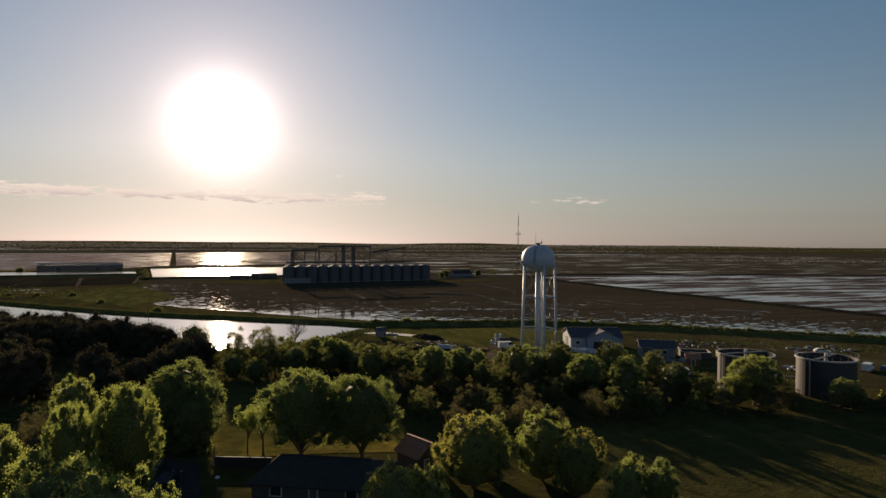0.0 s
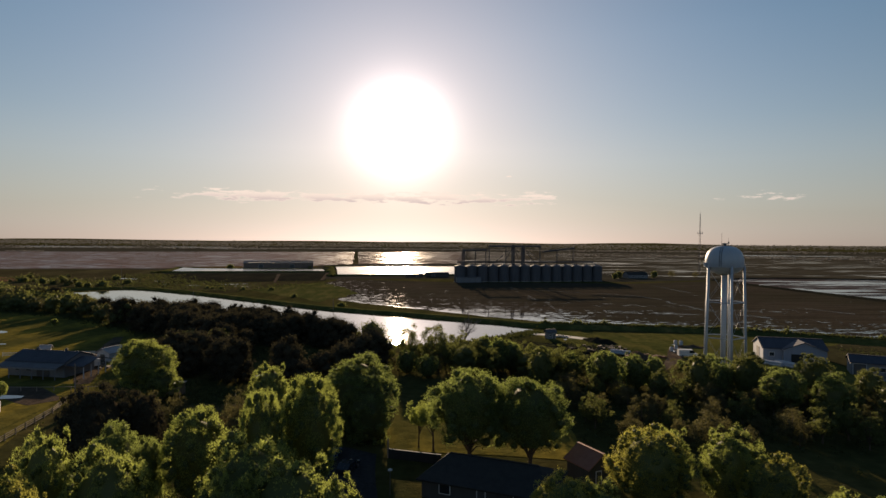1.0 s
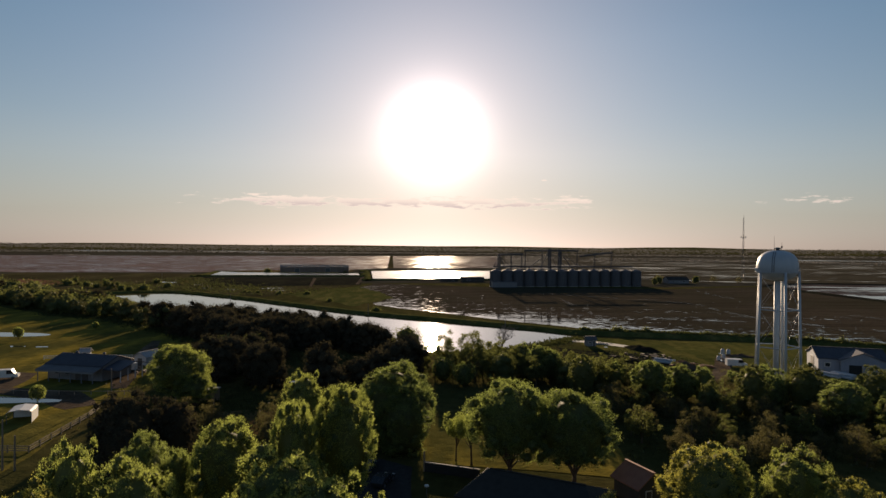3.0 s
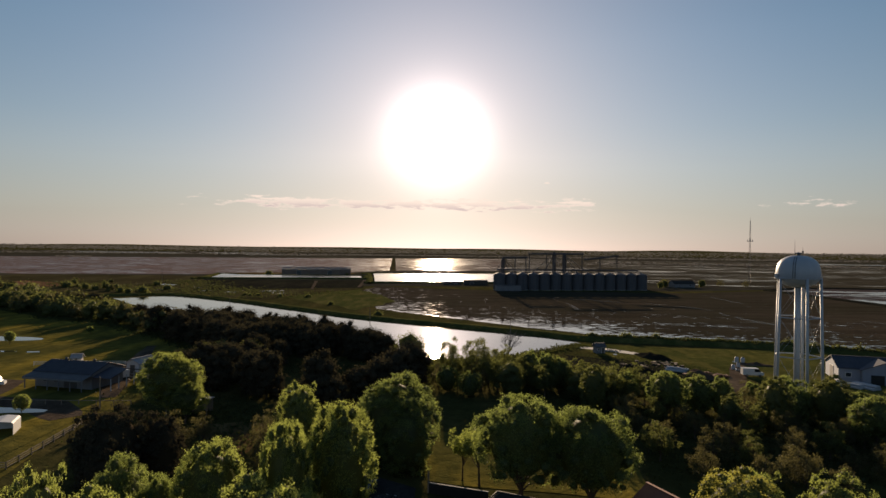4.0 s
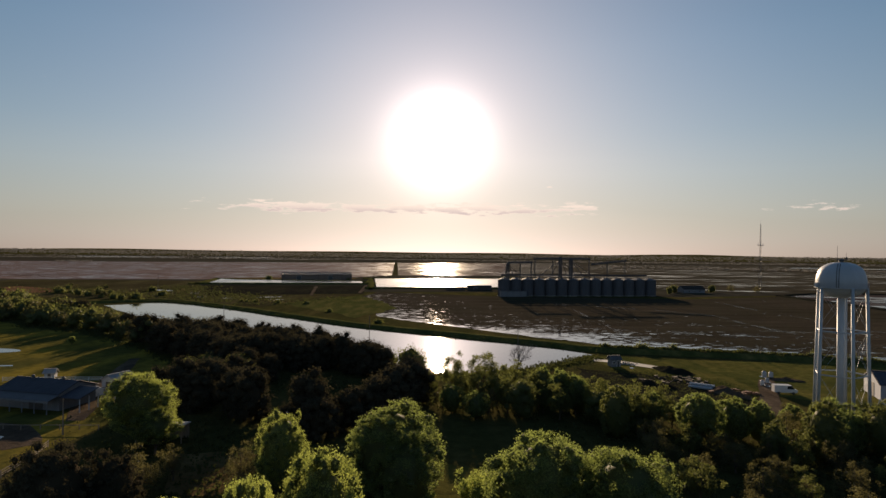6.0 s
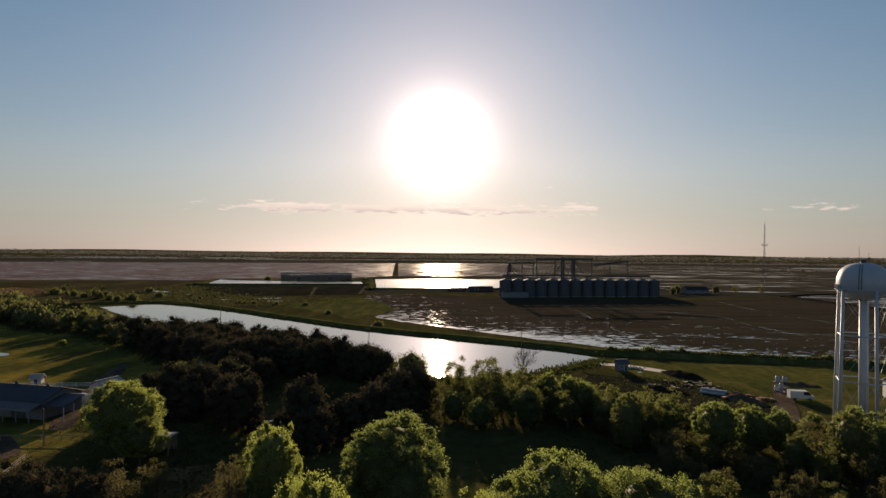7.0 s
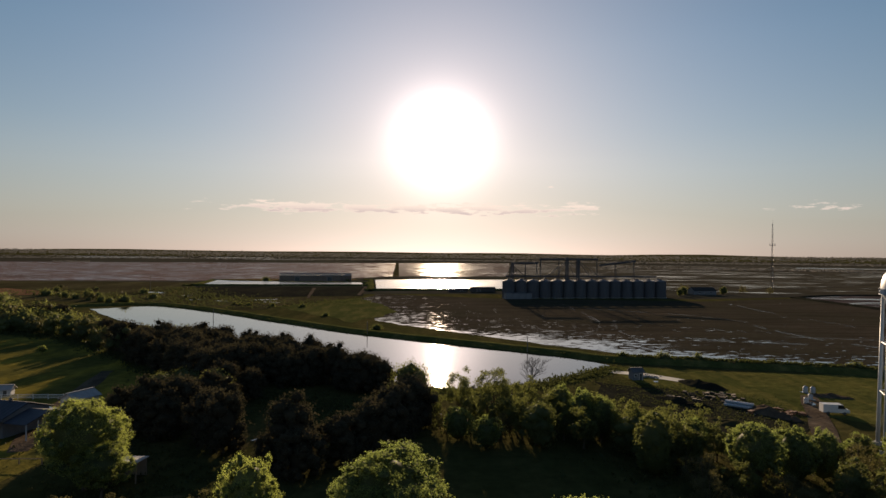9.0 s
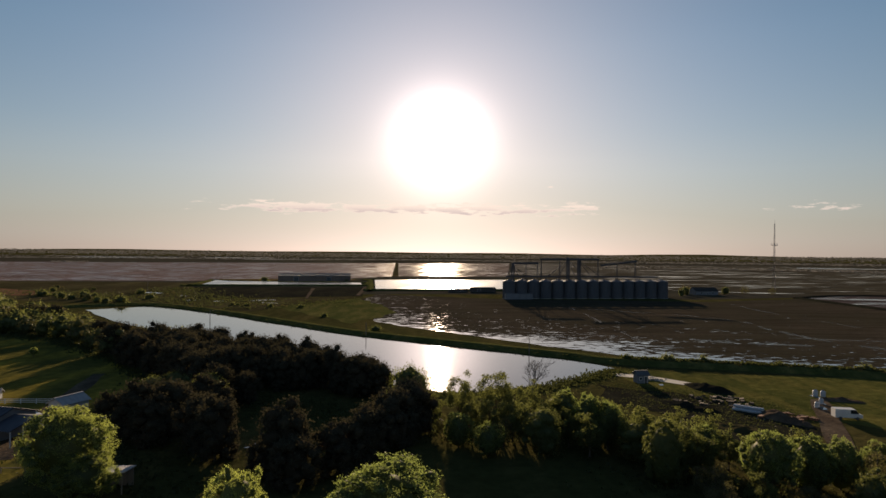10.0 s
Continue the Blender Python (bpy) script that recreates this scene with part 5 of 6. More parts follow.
def barn(x, y, rz):
    """Barn with a tall middle and open lean-to porches on posts."""
    t = thing("barn", "dark blue-roofed barn with open porches on grey posts", "barn", m=pose(x, y, 0, 0, 0, rz))
    W, D = 15.6, 10.0
    walls = Shape().prism([(-D / 2, 0), (D / 2, 0), (D / 2, 3.7), (0, 5.3), (-D / 2, 3.7)], -W / 2, W / 2)
    walls.v = [(b, a, c) for a, b, c in walls.v]
    part("wall", walls, SIDING_GREY, t)
    for o in (-1, 1):
        r = Shape().prism([(o * 5.5, 3.55), (0, 5.4), (0, 5.54), (o * 5.5, 3.69)], -W / 2 - 0.5, W / 2 + 0.5)
        r.v = [(b, a, c) for a, b, c in r.v]
        rp = part("roof", r, ROOF_BLUE, t)
        ribs = Shape()
        for i in range(18):
            xx = -W / 2 - 0.4 + (W + 0.8) * i / 17
            ribs.tube([(xx, o * 5.5, 3.71), (xx, 0, 5.56)], [0.045, 0.045], 4)
        part("seam", ribs, ROOF_BLUE, rp)
    lean = Shape().prism([(-5.4, 3.42), (-8.2, 2.7), (-8.2, 2.82), (-5.4, 3.54)], -W / 2 - 0.5, W / 2 + 0.5)
    lean.v = [(b, a, c) for a, b, c in lean.v]
    part("porch_roof", lean, STEEL, t, "paler grey metal porch roof")
    part("fascia", Shape().box((0, -8.24, 2.55), (W + 1.0, 0.08, 0.4)), SIDING_GREY, t, "pale fascia board")
    for i in range(6):
        part("post", Shape().box((-W / 2 + i * W / 5, -8.0, 1.35), (0.16, 0.16, 2.7)), SIDING_GREY, t, "grey post")
    side = Shape().prism([(-5.5, 2.9), (0, 4.3), (5.5, 2.9), (5.5, 3.04), (0, 4.44), (-5.5, 3.04)], W / 2 + 0.6, W / 2 + 5.5)
    side.v = [(b, a, c) for a, b, c in side.v]
    part("side_roof", side, ROOF_BLUE, t)
    for i in range(5):
        part("post", Shape().box((W / 2 + 5.2, -5.0 + i * 2.5, 1.55), (0.16, 0.16, 3.1)), SIDING, t, "pale post")
    part("door", Shape().box((2, -D / 2 - 0.06, 1.6), (3.4, 0.12, 3.2)), STEEL_DARK, t)
    for xx in (-5, -2):
        part("window", Shape().box((xx, -D / 2 - 0.05, 1.9), (1.2, 0.1, 1.0)), GLASS_DARK, t)
    for xx in (-4, 4):
        part("vent", Shape().lathe([(0.3, 0), (0.3, 0.4), (0.45, 0.42), (0.02, 0.75)], 12, (xx, 0, 5.45)), STEEL, t)
    return t


barn(-85.4, 164.6, -14)


def carport(x, y, rz):
    t = thing("carport", "small white open-fronted metal shelter", "shelter", m=pose(x, y, 0, 0, 0, rz))
    arch = [(-2.0, 2.05), (-1.7, 2.3), (0, 2.55), (1.7, 2.3), (2.0, 2.05)]
    part("canopy", Shape().prism(arch + [(a, b - 0.06) for a, b in reversed(arch)], -2.5, 2.5), WHITE, t)
    part("side_panel", Shape().box((2.0, 0, 1.0), (0.05, 5.0, 2.0)), WHITE, t)
    part("back_panel", Shape().box((0, 2.47, 1.0), (4.0, 0.05, 2.0)), WHITE, t)
    for xx in (-2.0,):
        for yy in (-2.4, 2.4):
            part("post", Shape().bar((xx, yy, 0), (xx, yy, 2.05), 0.05), STEEL, t)
    return t


carport(-76.6, 124.6, 20)


def lean_to(x, y, rz):
    t = thing("lean_to", "low open shed with a tan metal roof", "shed", m=pose(x, y, 0, 0, 0, rz))
    part("roof", Shape().box((0, 0, 2.95), (8.5, 4.2, 0.12), 0, -5), ROOF_LIGHT, t, "tan corrugated roof")
    part("wall", Shape().box((0, 1.8, 1.35), (8.0, 0.12, 2.7)), WOOD, t)
    for xx in (-3.9, 0, 3.9):
        part("post", Shape().box((xx, -1.8, 1.35), (0.16, 0.16, 2.7)), WOOD, t)
    part("side_wall", Shape().box((-4.0, 0, 1.35), (0.12, 3.6, 2.7)), WOOD, t)
    return t


lean_to(-49.0, 138.5, 2)


# ---- open round tanks ----
def storage_tank(x, y):
    t = thing("storage_tank", "large dark open-topped round steel tank", "tank", "open tanks near the water tower", m=pose(x, y, 0))
    R, H = 6.0, 8.4
    part("shell", Shape().lathe([(R, 0), (R, H), (R - 0.12, H), (R - 0.12, 6.2), (0.02, 6.2)], 48), TANK_DARK, t)
    part("rim", Shape().lathe([(R + 0.02, H - 0.3), (R + 0.3, H - 0.3), (R + 0.3, H + 0.02), (R - 0.1, H + 0.02)], 48), CONCRETE, t, "pale rim walkway")
    part("bridge", Shape().box((0, 0, H + 0.1), (2 * R, 0.9, 0.18)), STEEL_DARK, t)
    part("drive_unit", Shape().tube([(0, 0, 6.0), (0, 0, H + 0.9)], [0.35, 0.35], 12), WHITE, t, "pale centre column")
    rail = Shape()
    for k in range(24):
        a = 2 * math.pi * k / 24
        rail.bar(((R + 0.25) * math.cos(a), (R + 0.25) * math.sin(a), H), ((R + 0.25) * math.cos(a), (R + 0.25) * math.sin(a), H + 1.0), 0.025, 4)
    rail.tube([((R + 0.25) * math.cos(a * math.pi / 24), (R + 0.25) * math.sin(a * math.pi / 24), H + 1.0) for a in range(49)], [0.025] * 49, 4)
    part("railing", rail, STEEL_DARK, t)
    part("pipe", Shape().tube([(-R - 0.3, 1, 0), (-R - 0.3, 1, H)], [0.15, 0.15], 8), STEEL, t)
    lad = Shape().bar((R + 0.2, -0.2, 0), (R + 0.2, -0.2, H), 0.04).bar((R + 0.2, 0.25, 0), (R + 0.2, 0.25, H), 0.04)
    part("ladder", lad, STEEL_DARK, t)
    return t


st = storage_tank(115.9, 114.4)
copy_thing(st, pose(129.7, 104.9, 0, 0, 0, 20))


# ---- vehicles and yard things ----
def vehicle(name, label, category, x, y, rz, paint, size=(4.5, 1.8, 1.45), van=False):
    t = thing(name, label, category, m=pose(x, y, 0, 0, 0, rz))
    L, Wd, H = size
    if van:
        sec = [(-L / 2, 0.45), (L / 2, 0.45), (L / 2, 1.1), (L / 2 - 0.7, 1.25), (L / 2 - 1.4, H), (-L / 2, H)]
        win = [(L / 2 - 0.72, 1.3), (L / 2 - 1.35, H - 0.12), (L / 2 - 2.4, H - 0.12), (L / 2 - 2.4, 1.3)]
    else:
        sec = [(-L / 2, 0.4), (L / 2, 0.4), (L / 2, 0.75), (L / 2 - 1.1, 0.9), (L / 2 - 1.9, H), (-L / 2 + 1.0, H), (-L / 2 + 0.2, 0.95), (-L / 2, 0.85)]
        win = [(L / 2 - 1.25, 0.93), (L / 2 - 1.95, H - 0.1), (-L / 2 + 1.05, H - 0.1), (-L / 2 + 0.4, 0.95)]
    part("body", Shape().prism(sec, -Wd / 2, Wd / 2), paint, t)
    part("side_glass", Shape().prism(win, -Wd / 2 - 0.01, Wd / 2 + 0.01), GLASS_DARK, t)
    for sx in (-1, 1):
        for sy in (-1, 1):
            c = (sx * L * 0.31, sy * (Wd / 2 - 0.1), 0.33)
            wh = part("wheel", Shape().tube([(c[0], c[1] - 0.11, c[2]), (c[0], c[1] + 0.11, c[2])], [0.33, 0.33], 16), BLACK, t)
            part("rim", Shape().tube([(c[0], c[1] - 0.12, c[2]), (c[0], c[1] + 0.12, c[2])], [0.2, 0.2], 12), STEEL, wh)
    for sy in (-1, 1):
        part("headlight", Shape().box((L / 2, sy * (Wd / 2 - 0.3), 0.72), (0.06, 0.35, 0.15)), WHITE, t)
    return t


vehicle("car", "dark parked car on the shaded driveway", "car", -6.4, 93.5, 70, CAR_DARK)
vehicle("car", "blue-grey parked car under the trees", "car", -9.2, 99, 80, CAR_BLUE)
vehicle("van", "white van parked beside the barn", "van", -79.5, 171.5, 150, WHITE, (5.4, 2.0, 2.2), True)
vehicle("van", "white van in the farmyard", "van", -103.8, 160.5, 20, WHITE, (5.6, 2.1, 2.3), True)
vehicle("pickup", "white pickup parked by the tanks", "pickup", 113.3, 132, 60, WHITE, (5.2, 1.9, 1.7), True)


vehicle("van", "white van parked on the grass", "van", 86.0, 181.4, -8, WHITE, (5.4, 2.0, 2.2), True)


vehicle("van", "white van parked past the open tanks", "van", 164.5, 121.0, 25, WHITE, (5.4, 2.0, 2.2), True)
vehicle("car", "blue parked car past the open tanks", "car", 169.5, 119.5, 20, CAR_BLUE)
vehicle("car", "white car parked by the field hedge", "car", 178, 146, -35, WHITE)


def valve_frame(x, y, rz):
    """Pipe between the open tanks with two upright vents."""
    t = thing("pipe_run", "pale pipe run with two upright vents between the tanks", "pipe", m=pose(x, y, 0, 0, 0, rz))
    part("pipe", Shape().tube([(-3.2, 0, 0), (-3.2, 0, 1.0), (-2.9, 0, 1.25), (2.9, 0, 1.25), (3.2, 0, 1.0), (3.2, 0, 0)], [0.16] * 6, 10), SIDING, t)
    for xx in (-2.4, -1.5):
        v = part("vent", Shape().tube([(xx, 0, 1.3), (xx, 0, 3.6)], [0.12, 0.12], 8), SIDING, t)
        part("cap", Shape().lathe([(0.22, 3.6), (0.22, 3.75), (0.02, 3.85)], 10, (xx, 0, 0)), STEEL_DARK, v)
    return t


valve_frame(131.5, 118.5, -38)


def process_tank(x, y, h, r):
    t = thing("process_tank", "white upright plastic tank with a domed top", "tank", "white tanks in the yard", m=pose(x, y, 0))
    part("shell", Shape().lathe([(r, 0), (r, h * 0.8), (r * 0.9, h * 0.9), (r * 0.4, h), (0.02, h)], 20), SIDING, t, "", True)
    part("lid", Shape().lathe([(0.3, h - 0.02), (0.3, h + 0.12), (0.02, h + 0.16)], 12), STEEL_DARK, t)
    return t


for x, y, h, r in ((91.8, 202.4, 1.6, 0.6), (93.5, 202.1, 1.5, 0.6), (85.3, 190.8, 1.4, 0.55), (88.4, 194.4, 1.4, 0.5)):
    process_tank(x, y, h, r)


def pipe_stack(x, y, rz, n, label):
    t = thing("pipe_stack", label, "pipes", m=pose(x, y, 0, 0, 0, rz))
    for i in range(n):
        row = 0 if i < n * 0.6 else 1
        k = i if row == 0 else i - int(n * 0.6) + 0.5
        part("pipe", Shape().tube([(-3, k * 0.62, 0.32 + row * 0.55), (3, k * 0.62, 0.32 + row * 0.55)], [0.3, 0.3], 10), SIDING, t)
    return t


pipe_stack(106.2, 167.2, -70, 8, "stack of pale pipes beside the metal hall")
pipe_stack(103.6, 168.4, -62, 5, "small stack of pale pipes before the metal hall")
pipe_stack(67, 186, -40, 6, "stack of pale pipes in the earth yard")


def rubble(x, y, spread, n, mat, label, seed):
    rng = random.Random(seed)
    s = Shape()
    for i in range(n):
        a, r = rng.uniform(0, 6.28), spread * math.sqrt(rng.random())
        k = rng.uniform(0.25, 0.9)
        s.box((x + r * math.cos(a), y + r * math.sin(a) * 0.6, k * 0.25), (k * rng.uniform(0.8, 2.4), k, k * 0.7), rng.uniform(0, 180), rng.uniform(-15, 15))
    return tagged(new("rubble", s.mesh("rubble", mat)), label, "rubble", kind="stuff")


rubble(64, 196, 9, 60, BARK, "scattered broken concrete and scrap", 1)
rubble(74, 182, 6, 40, RUST, "scattered rusty scrap", 2)
rubble(59, 221, 3, 14, CONCRETE, "scattered concrete blocks by the shed", 3)
rubble(124, 148, 7, 50, SIDING_GREY, "scattered yard clutter by the tanks", 4)
rubble(-78, 172, 7, 40, WOOD, "clutter and boards beside the barn", 5)
rubble(148, 172, 14, 45, SIDING_GREY, "pale scrap and stores along the hedge", 7)
rubble(182, 150, 12, 40, SIDING_GREY, "scattered pale stores beside the field hedge", 8)
rubble(216, 132, 12, 30, WOOD, "heaps of timber and scrap by the hedge", 9)
rubble(152, 128, 8, 40, SIDING, "pale scrap and machinery past the tanks", 6)


def basin(x, y, rz, w, d):
    t = thing("settling_basin", "low rectangular concrete basin with dark water", "basin", "basins of the treatment works", m=pose(x, y, 0, 0, 0, rz))
    for c, s in (((0, -d / 2, 0.9), (w, 0.3, 1.8)), ((0, d / 2, 0.9), (w, 0.3, 1.8)), ((-w / 2, 0, 0.9), (0.3, d - 0.3, 1.8)), ((w / 2, 0, 0.9), (0.3, d - 0.3, 1.8))):
        side = part("wall", Shape().box(c, s), DARK_SIDING, t)
        part("coping", Shape().box((c[0], c[1], 1.84), (s[0] + 0.06, s[1] + 0.06, 0.08)), CONCRETE, side, "pale concrete coping")
    part("water", Shape().box((0, 0, 0.7), (w - 0.3, d - 0.3, 1.4)), WATER, t)
    return t


basin(134, 152, -30, 8, 6)
basin(143, 147, -30, 7, 6)


# ---- fences, walls and poles ----
def fence(pts, label, height=1.2, gap=3.0, mat=WOOD, rails=(0.4, 0.75, 1.1)):
    t = thing("fence", label, "fence")
    for a, b in zip(pts, pts[1:]):
        a, b = Vector(a), Vector(b)
        n = max(1, int((b - a).length / gap))
        rz = math.degrees(math.atan2(b.y - a.y, b.x - a.x))
        for i in range(n + 1):
            p = a.lerp(b, i / n)
            part("post", Shape().box((p.x, p.y, height / 2), (0.13, 0.13, height), rz), mat, t)
        for z in rails:
            c = (a + b) / 2
            part("rail", Shape().box((c.x, c.y, z), ((b - a).length, 0.05, 0.12), rz), mat, t)
    return t


fence([(-74, 106.4), (-63.6, 105.9), (-65.1, 126.1), (-66.6, 134)], "grey wooden rail fence along the pasture")
fence([(-110, 186), (-96, 187.5), (-86, 188)], "pale rail fence behind the barn", 1.2, 3, WHITE)
fence([(-63.7, 144.7), (-78, 144.3), (-95, 145)], "low grey rail fence before the barn", 1.0, 3.0, WOOD, (0.9,))
fence([(-4, 178), (4, 170), (12, 166)], "thin wire fence by the pond shore", 1.1, 4, WOOD, (1.0,))


def yard_wall():
    t = thing("yard_wall", "low wall behind the shaded yard", "wall")
    a, b = Vector((-0.6, 98.4)), Vector((7.3, 95.3))
    rz = math.degrees(math.atan2(b.y - a.y, b.x - a.x))
    c = (a + b) / 2
    part("panel", Shape().box((c.x, c.y, 0.7), ((b - a).length, 0.2, 1.4), rz), ROOF_DARK, t)
    part("post", Shape().box((a.x - 0.1, a.y, 1.5), (0.18, 0.18, 3.0), rz), WOOD, t)
    part("coping", Shape().box((c.x, c.y, 1.43), ((b - a).length + 0.1, 0.24, 0.06), rz), CONCRETE, t, "pale coping")
    return t


yard_wall()


def utility_pole(x, y, h, arm=True, lean=0.0):
    t = thing("utility_pole", "weathered wooden utility pole", "pole", "utility poles", m=pose(x, y, 0, lean, 0, 20))
    part("pole", Shape().tube([(0, 0, -0.2), (0, 0, h)], [0.16, 0.10], 8), WOOD, t)
    if arm:
        part("crossarm", Shape().box((0, 0.1, h - 0.6), (2.2, 0.1, 0.12)), WOOD, t)
        for xx in (-0.95, 0, 0.95):
            part("insulator", Shape().tube([(xx, 0.1, h - 0.54), (xx, 0.1, h - 0.3)], [0.05, 0.03], 6), SIDING_GREY, t)
    return t


for x, y, h, arm in ((-62.5, 98.1, 7.5, False), (-60.7, 98.1, 5.2, False), (-68.4, 141.3, 6.5, False), (-108, 345, 6, False), (-30, 303, 5.5, False), (30, 262, 5.5, False), (-236, 560, 12, True), (-420, 620, 14, True), (137, 130, 8, True)):
    utility_pole(x, y, h, arm)


def yard_lamp(x, y):
    t = thing("yard_lamp", "short lamp post with a white head", "lamp", m=pose(x, y, 0))
    part("post", Shape().tube([(0, 0, 0), (0, 0, 3.2)], [0.06, 0.05], 8), STEEL_DARK, t)
    part("head", Shape().lathe([(0.05, 3.2), (0.28, 3.3), (0.28, 3.45), (0.02, 3.6)], 12), WHITE, t)
    return t


yard_lamp(-0.2, 84.0)


def garden_chair(x, y, rz):
    t = thing("garden_chair", "white plastic chair outside the house", "chair", "chairs outside the house", m=pose(x, y, 0, 0, 0, rz))
    part("seat", Shape().box((0, 0, 0.45), (0.5, 0.5, 0.06)), WHITE, t)
    part("backrest", Shape().box((0, 0.25, 0.75), (0.5, 0.06, 0.6)), WHITE, t)
    for a in (-0.2, 0.2):
        for b in (-0.2, 0.2):
            part("leg", Shape().box((a, b, 0.21), (0.06, 0.06, 0.42)), WHITE, t)
    return t


garden_chair(19.4, 79.0, 20)
garden_chair(20.2, 78.4, -30)


# ---- small growth ----
def tufts(name, label, lines, count, spread, size, mat, seed, low=0.0):
    """Rough grass and weeds strewn along lines, one mesh."""
    rng = np.random.default_rng(seed)
    segs = [(np.array(a), np.array(b)) for line in lines for a, b in zip(line, line[1:])]
    ln = np.array([np.linalg.norm(b - a) for a, b in segs])
    pick = rng.choice(len(segs), count, p=ln / ln.sum())
    A, B = np.array([s[0] for s in segs])[pick], np.array([s[1] for s in segs])[pick]
    p = A + (B - A) * rng.random(count)[:, None] + rng.normal(size=(count, 2)) * spread
    s = size * (0.4 + 1.2 * rng.random(count) ** 2)
    keep = 3
    verts = np.zeros((count, keep, 4, 3))
    for k in range(keep):
        a = rng.random(count) * 6.283
        t = np.stack([np.cos(a), np.sin(a), 0 * a], 1)
        o = np.concatenate([p + rng.normal(size=(count, 2)) * s[:, None] * 0.5, (low + s * rng.random(count) * 0.6)[:, None]], 1)
        up = np.stack([rng.normal(size=count) * 0.4, rng.normal(size=count) * 0.4, np.ones(count)], 1)
        verts[:, k, 0], verts[:, k, 1] = o - t * s[:, None] * 0.45, o + t * s[:, None] * 0.45
        verts[:, k, 2] = o + t * s[:, None] * 0.3 + up * s[:, None] * 0.9
        verts[:, k, 3] = o - t * s[:, None] * 0.3 + up * s[:, None] * 0.7
    v = verts.reshape(-1, 3)
    n = count * keep
    me = bpy.data.meshes.new(name)
    me.from_pydata(v.tolist(), [], np.arange(n * 4).reshape(-1, 4).tolist())
    me.materials.append(mat)
    return tagged(new(name, me), label, "plants", kind="stuff")


BANK = [(-230, 395), (-200, 424), (-172, 431), (-140, 409), (-106, 379), (-40, 315), (6, 282), (42, 258), (58, 246)]
HEDGE = [(58, 249), (124, 232), (165, 205), (215, 163), (300, 110)]
tufts("weeds", "rough weeds and reeds on the bank", [BANK], 7000, 1.8, 0.24, LEAF_LOW, 1, 0.7)
tufts("hedge", "thick dark hedge along the field edge", [HEDGE], 9000, 1.1, 0.42, LEAF_LOW, 2, 1.1)
tufts("hedge", "lower growth under the field hedge", [HEDGE], 5000, 1.5, 0.55, LEAF_DARK_SHADED, 13, 0.4)
tufts("weeds", "rough olive growth on the land beyond the pond", [[(-320, 540), (-240, 500), (-160, 455), (-110, 425)], [(-230, 600), (-190, 520), (-120, 460)], [(-90, 440), (-66, 480)]], 5000, 14.0, 0.5, LEAF_LOW, 21)
tufts("reeds", "reeds and scrub on the near pond shore", [[(52, 234), (38, 219), (26, 208), (12, 201), (0, 200)]], 3500, 2.0, 0.3, LEAF_LOW, 3)
tufts("weeds", "weeds in the earth yard", [[(44, 212), (56, 206), (68, 196), (78, 186)], [(46, 198), (58, 186), (70, 174)]], 3500, 4.0, 0.16, LEAF_LOW, 4)
tufts("weeds", "scrub along the far woods edge", [[(-62, 195), (-92, 238), (-140, 283), (-176, 298)]], 4000, 3.0, 0.4, LEAF_LOW, 6)
tufts("undergrowth", "dark undergrowth below the trees", [[(-60, 160), (-30, 120), (-45, 100)], [(30, 150), (60, 128), (100, 112)], [(40, 112), (75, 108)], [(-20, 70), (-40, 66)]], 7000, 7.0, 0.3, LEAF_LOW, 7)
tufts("undergrowth", "dark undergrowth before the pond", [[(-60, 200), (-20, 180), (10, 170), (30, 175)]], 5000, 5.0, 0.26, LEAF_LOW, 8)
tufts("weeds", "rough growth along the tank yard", [[(140, 190), (170, 165), (215, 135)], [(100, 130), (125, 128), (150, 120)]], 5000, 5.0, 0.2, LEAF_LOW, 9)
for x, y, h in ((205, 575, 7), (209, 590, 9), (214, 592, 8), (243, 585, 7), (262, 590, 9), (283, 585, 8), (196, 560, 6)):
    plant("brown_tree" if h > 7 else "wood_tree_a", x, y, h, 1.0, "trees round the farm house")
for x, y, h in ((-127.8, 247, 3.2), (-139.9, 221, 4.6), (-81.2, 136.6, 4.0)):
    plant("round_tree", x, y, h, 0.95, "single trees in the pasture")


rng = random.Random(31)
for a, b in zip(HEDGE, HEDGE[1:]):
    for i in range(7):
        p = Vector(a).lerp(Vector(b), rng.random())
        plant("bush_a", p.x + rng.gauss(0, 1.0), p.y + rng.gauss(0, 1.0), rng.uniform(1.7, 3.2), rng.uniform(0.7, 1.2), "bushes in the field hedge")


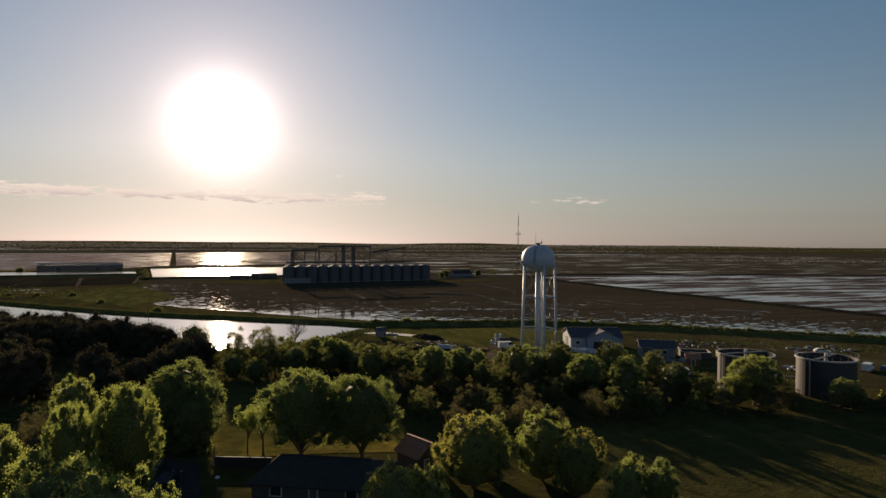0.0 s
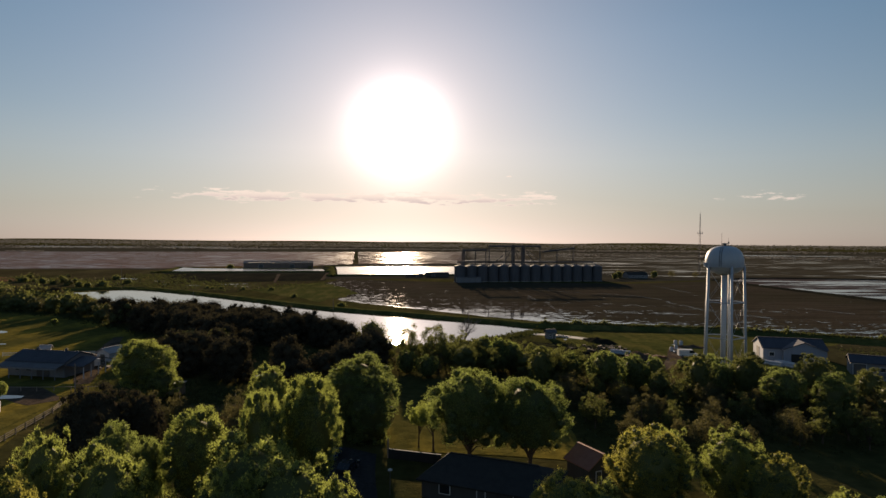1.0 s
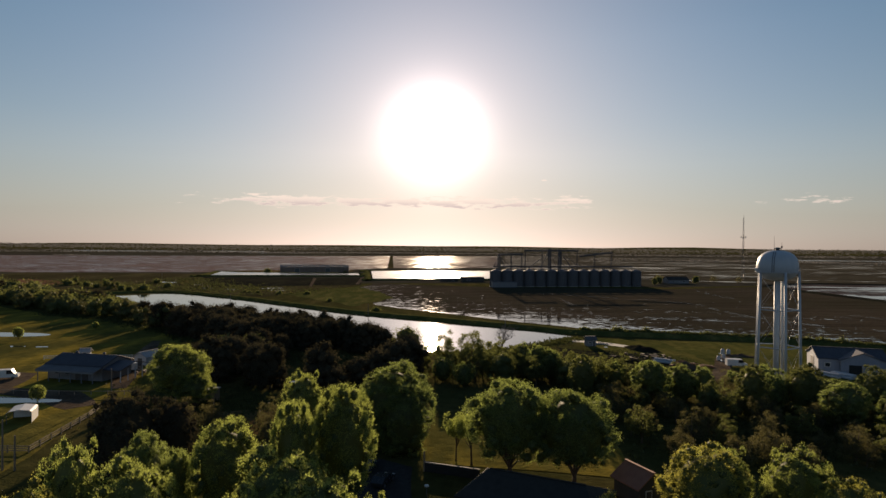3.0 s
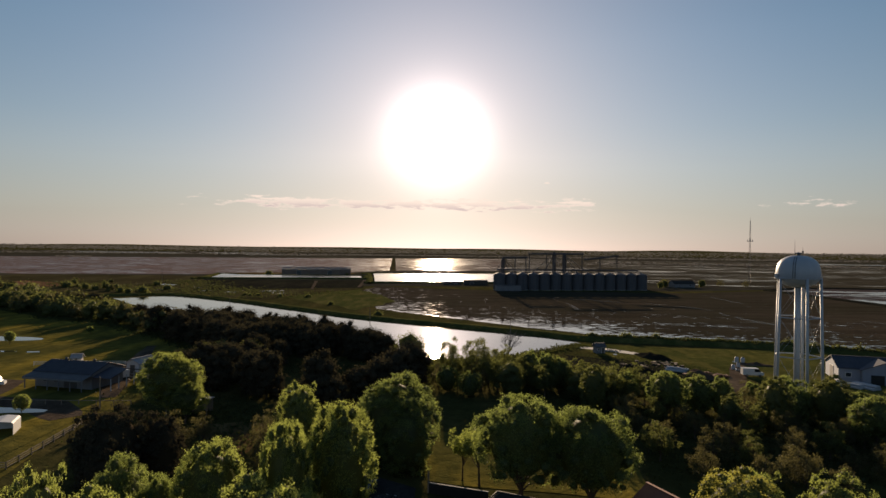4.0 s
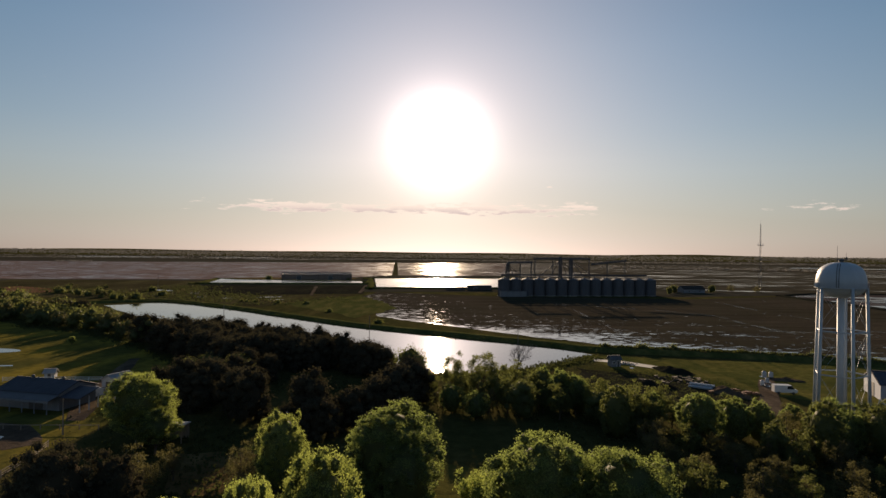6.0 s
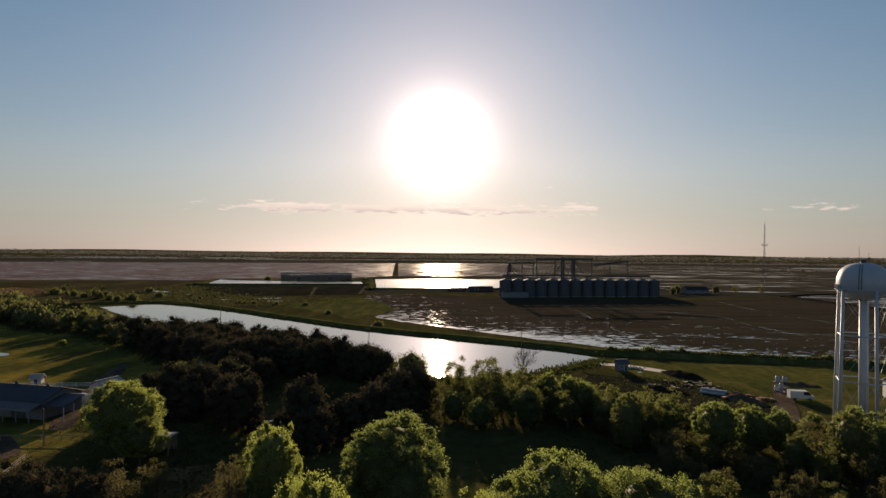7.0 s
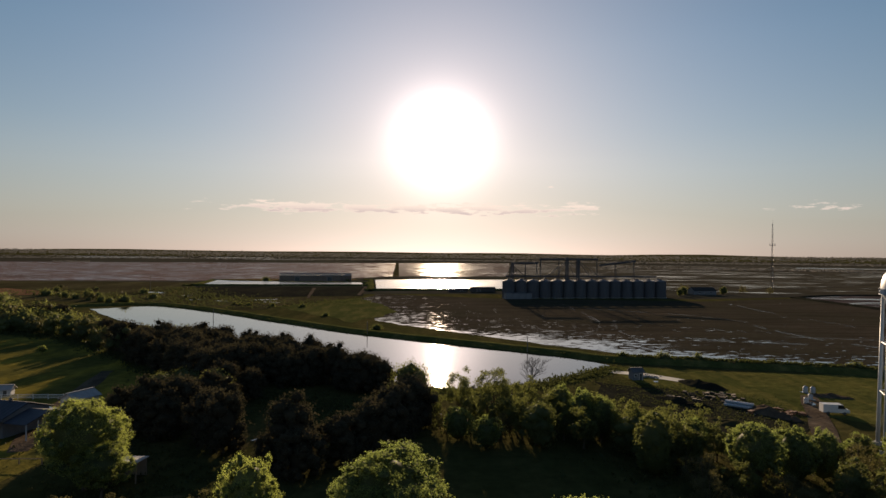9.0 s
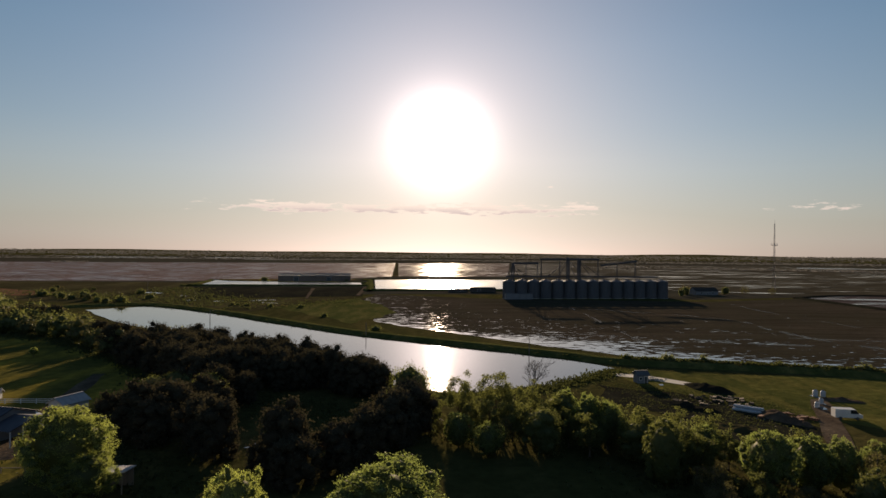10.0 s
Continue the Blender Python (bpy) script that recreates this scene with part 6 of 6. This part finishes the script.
def bare_tree(x, y, h):
    """A leafless tree of fine forking twigs."""
    t = thing("bare_tree", "pale leafless tree at the water's edge", "tree", m=pose(x, y, 0))
    rng = random.Random(9)
    s = Shape()

    def grow(p, d, length, r, depth):
        q = p + d * length
        s.tube([p, q], [r, r * 0.65], 4, False)
        if depth == 0:
            return
        for k in range(3 if depth > 1 else 4):
            v = Vector((rng.gauss(0, 0.5), rng.gauss(0, 0.5), rng.gauss(0.15, 0.25)))
            grow(p.lerp(q, rng.uniform(0.6, 1.0)), (d + v).normalized(), length * rng.uniform(0.6, 0.8), r * 0.55, depth - 1)

    for k in range(3):
        grow(Vector((rng.gauss(0, 0.4), rng.gauss(0, 0.4), -0.1)), Vector((rng.gauss(0, 0.2), rng.gauss(0, 0.2), 1)).normalized(), h * 0.33, 0.17, 5)
    part("trunk", s, TWIG, t)
    return t


bare_tree(21, 196, 11.8)


def far_woods():
    """Distant belts of woodland, clump by clump, in one mesh."""
    rng = np.random.default_rng(5)
    quads = []
    belts = [((-3800, 2500), (3900, 2300), 60, 6, 1400), ((-4300, 2000), (-600, 3900), 120, 8, 1200), ((-3000, 3600), (3200, 3500), 300, 9, 3600), ((-3400, 3300), (3600, 3100), 200, 7, 2000), ((-3300, 3800), (3400, 3700), 300, 10, 3000),
             ((380, 1500), (1350, 1150), 25, 7, 400), ((900, 1050), (1900, 600), 30, 7, 450), ((-1500, 1420), (-1320, 1400), 15, 8, 60), ((-880, 1500), (-820, 1500), 10, 7, 30), ((-300, 2300), (1500, 2100), 60, 7, 800), ((-1800, 2000), (-200, 2200), 40, 6, 600)]
    for a, b, spread, h, n in belts:
        a, b = np.array(a, float), np.array(b, float)
        for i in range(n):
            p = a + (b - a) * rng.random() + rng.normal(size=2) * spread
            r = math.hypot(*p)
            if r > 4800:
                continue
            z = 0 if r < 3300 else (r - 3300) / 1650 * 21
            k = h * 0.5 * rng.uniform(0.75, 1.1)
            w = k * rng.uniform(1.5, 3.2)
            for j in range(7):
                d = rng.normal(size=3)
                d /= np.linalg.norm(d)
                c = np.array([p[0], p[1], z + k * 0.5]) + d * np.array([w * 0.6, w * 0.6, k * 0.32])
                t = np.cross(d, rng.normal(size=3))
                t /= np.linalg.norm(t)
                u = np.cross(d, t)
                s = k * 0.42
                quads.append([c - t * s, c - u * s, c + t * s, c + u * s])
    v = np.array(quads).reshape(-1, 3)
    me = bpy.data.meshes.new("far_woods")
    me.from_pydata(v.tolist(), [], np.arange(len(v)).reshape(-1, 4).tolist())
    # distance haze is in this leaf colour
    me.materials.append(LEAF_FAR_HAZE)
    return tagged(new("far_woods", me), "dark belts of distant woodland on the horizon, leaves paled for haze", "woods", kind="stuff")


far_woods()
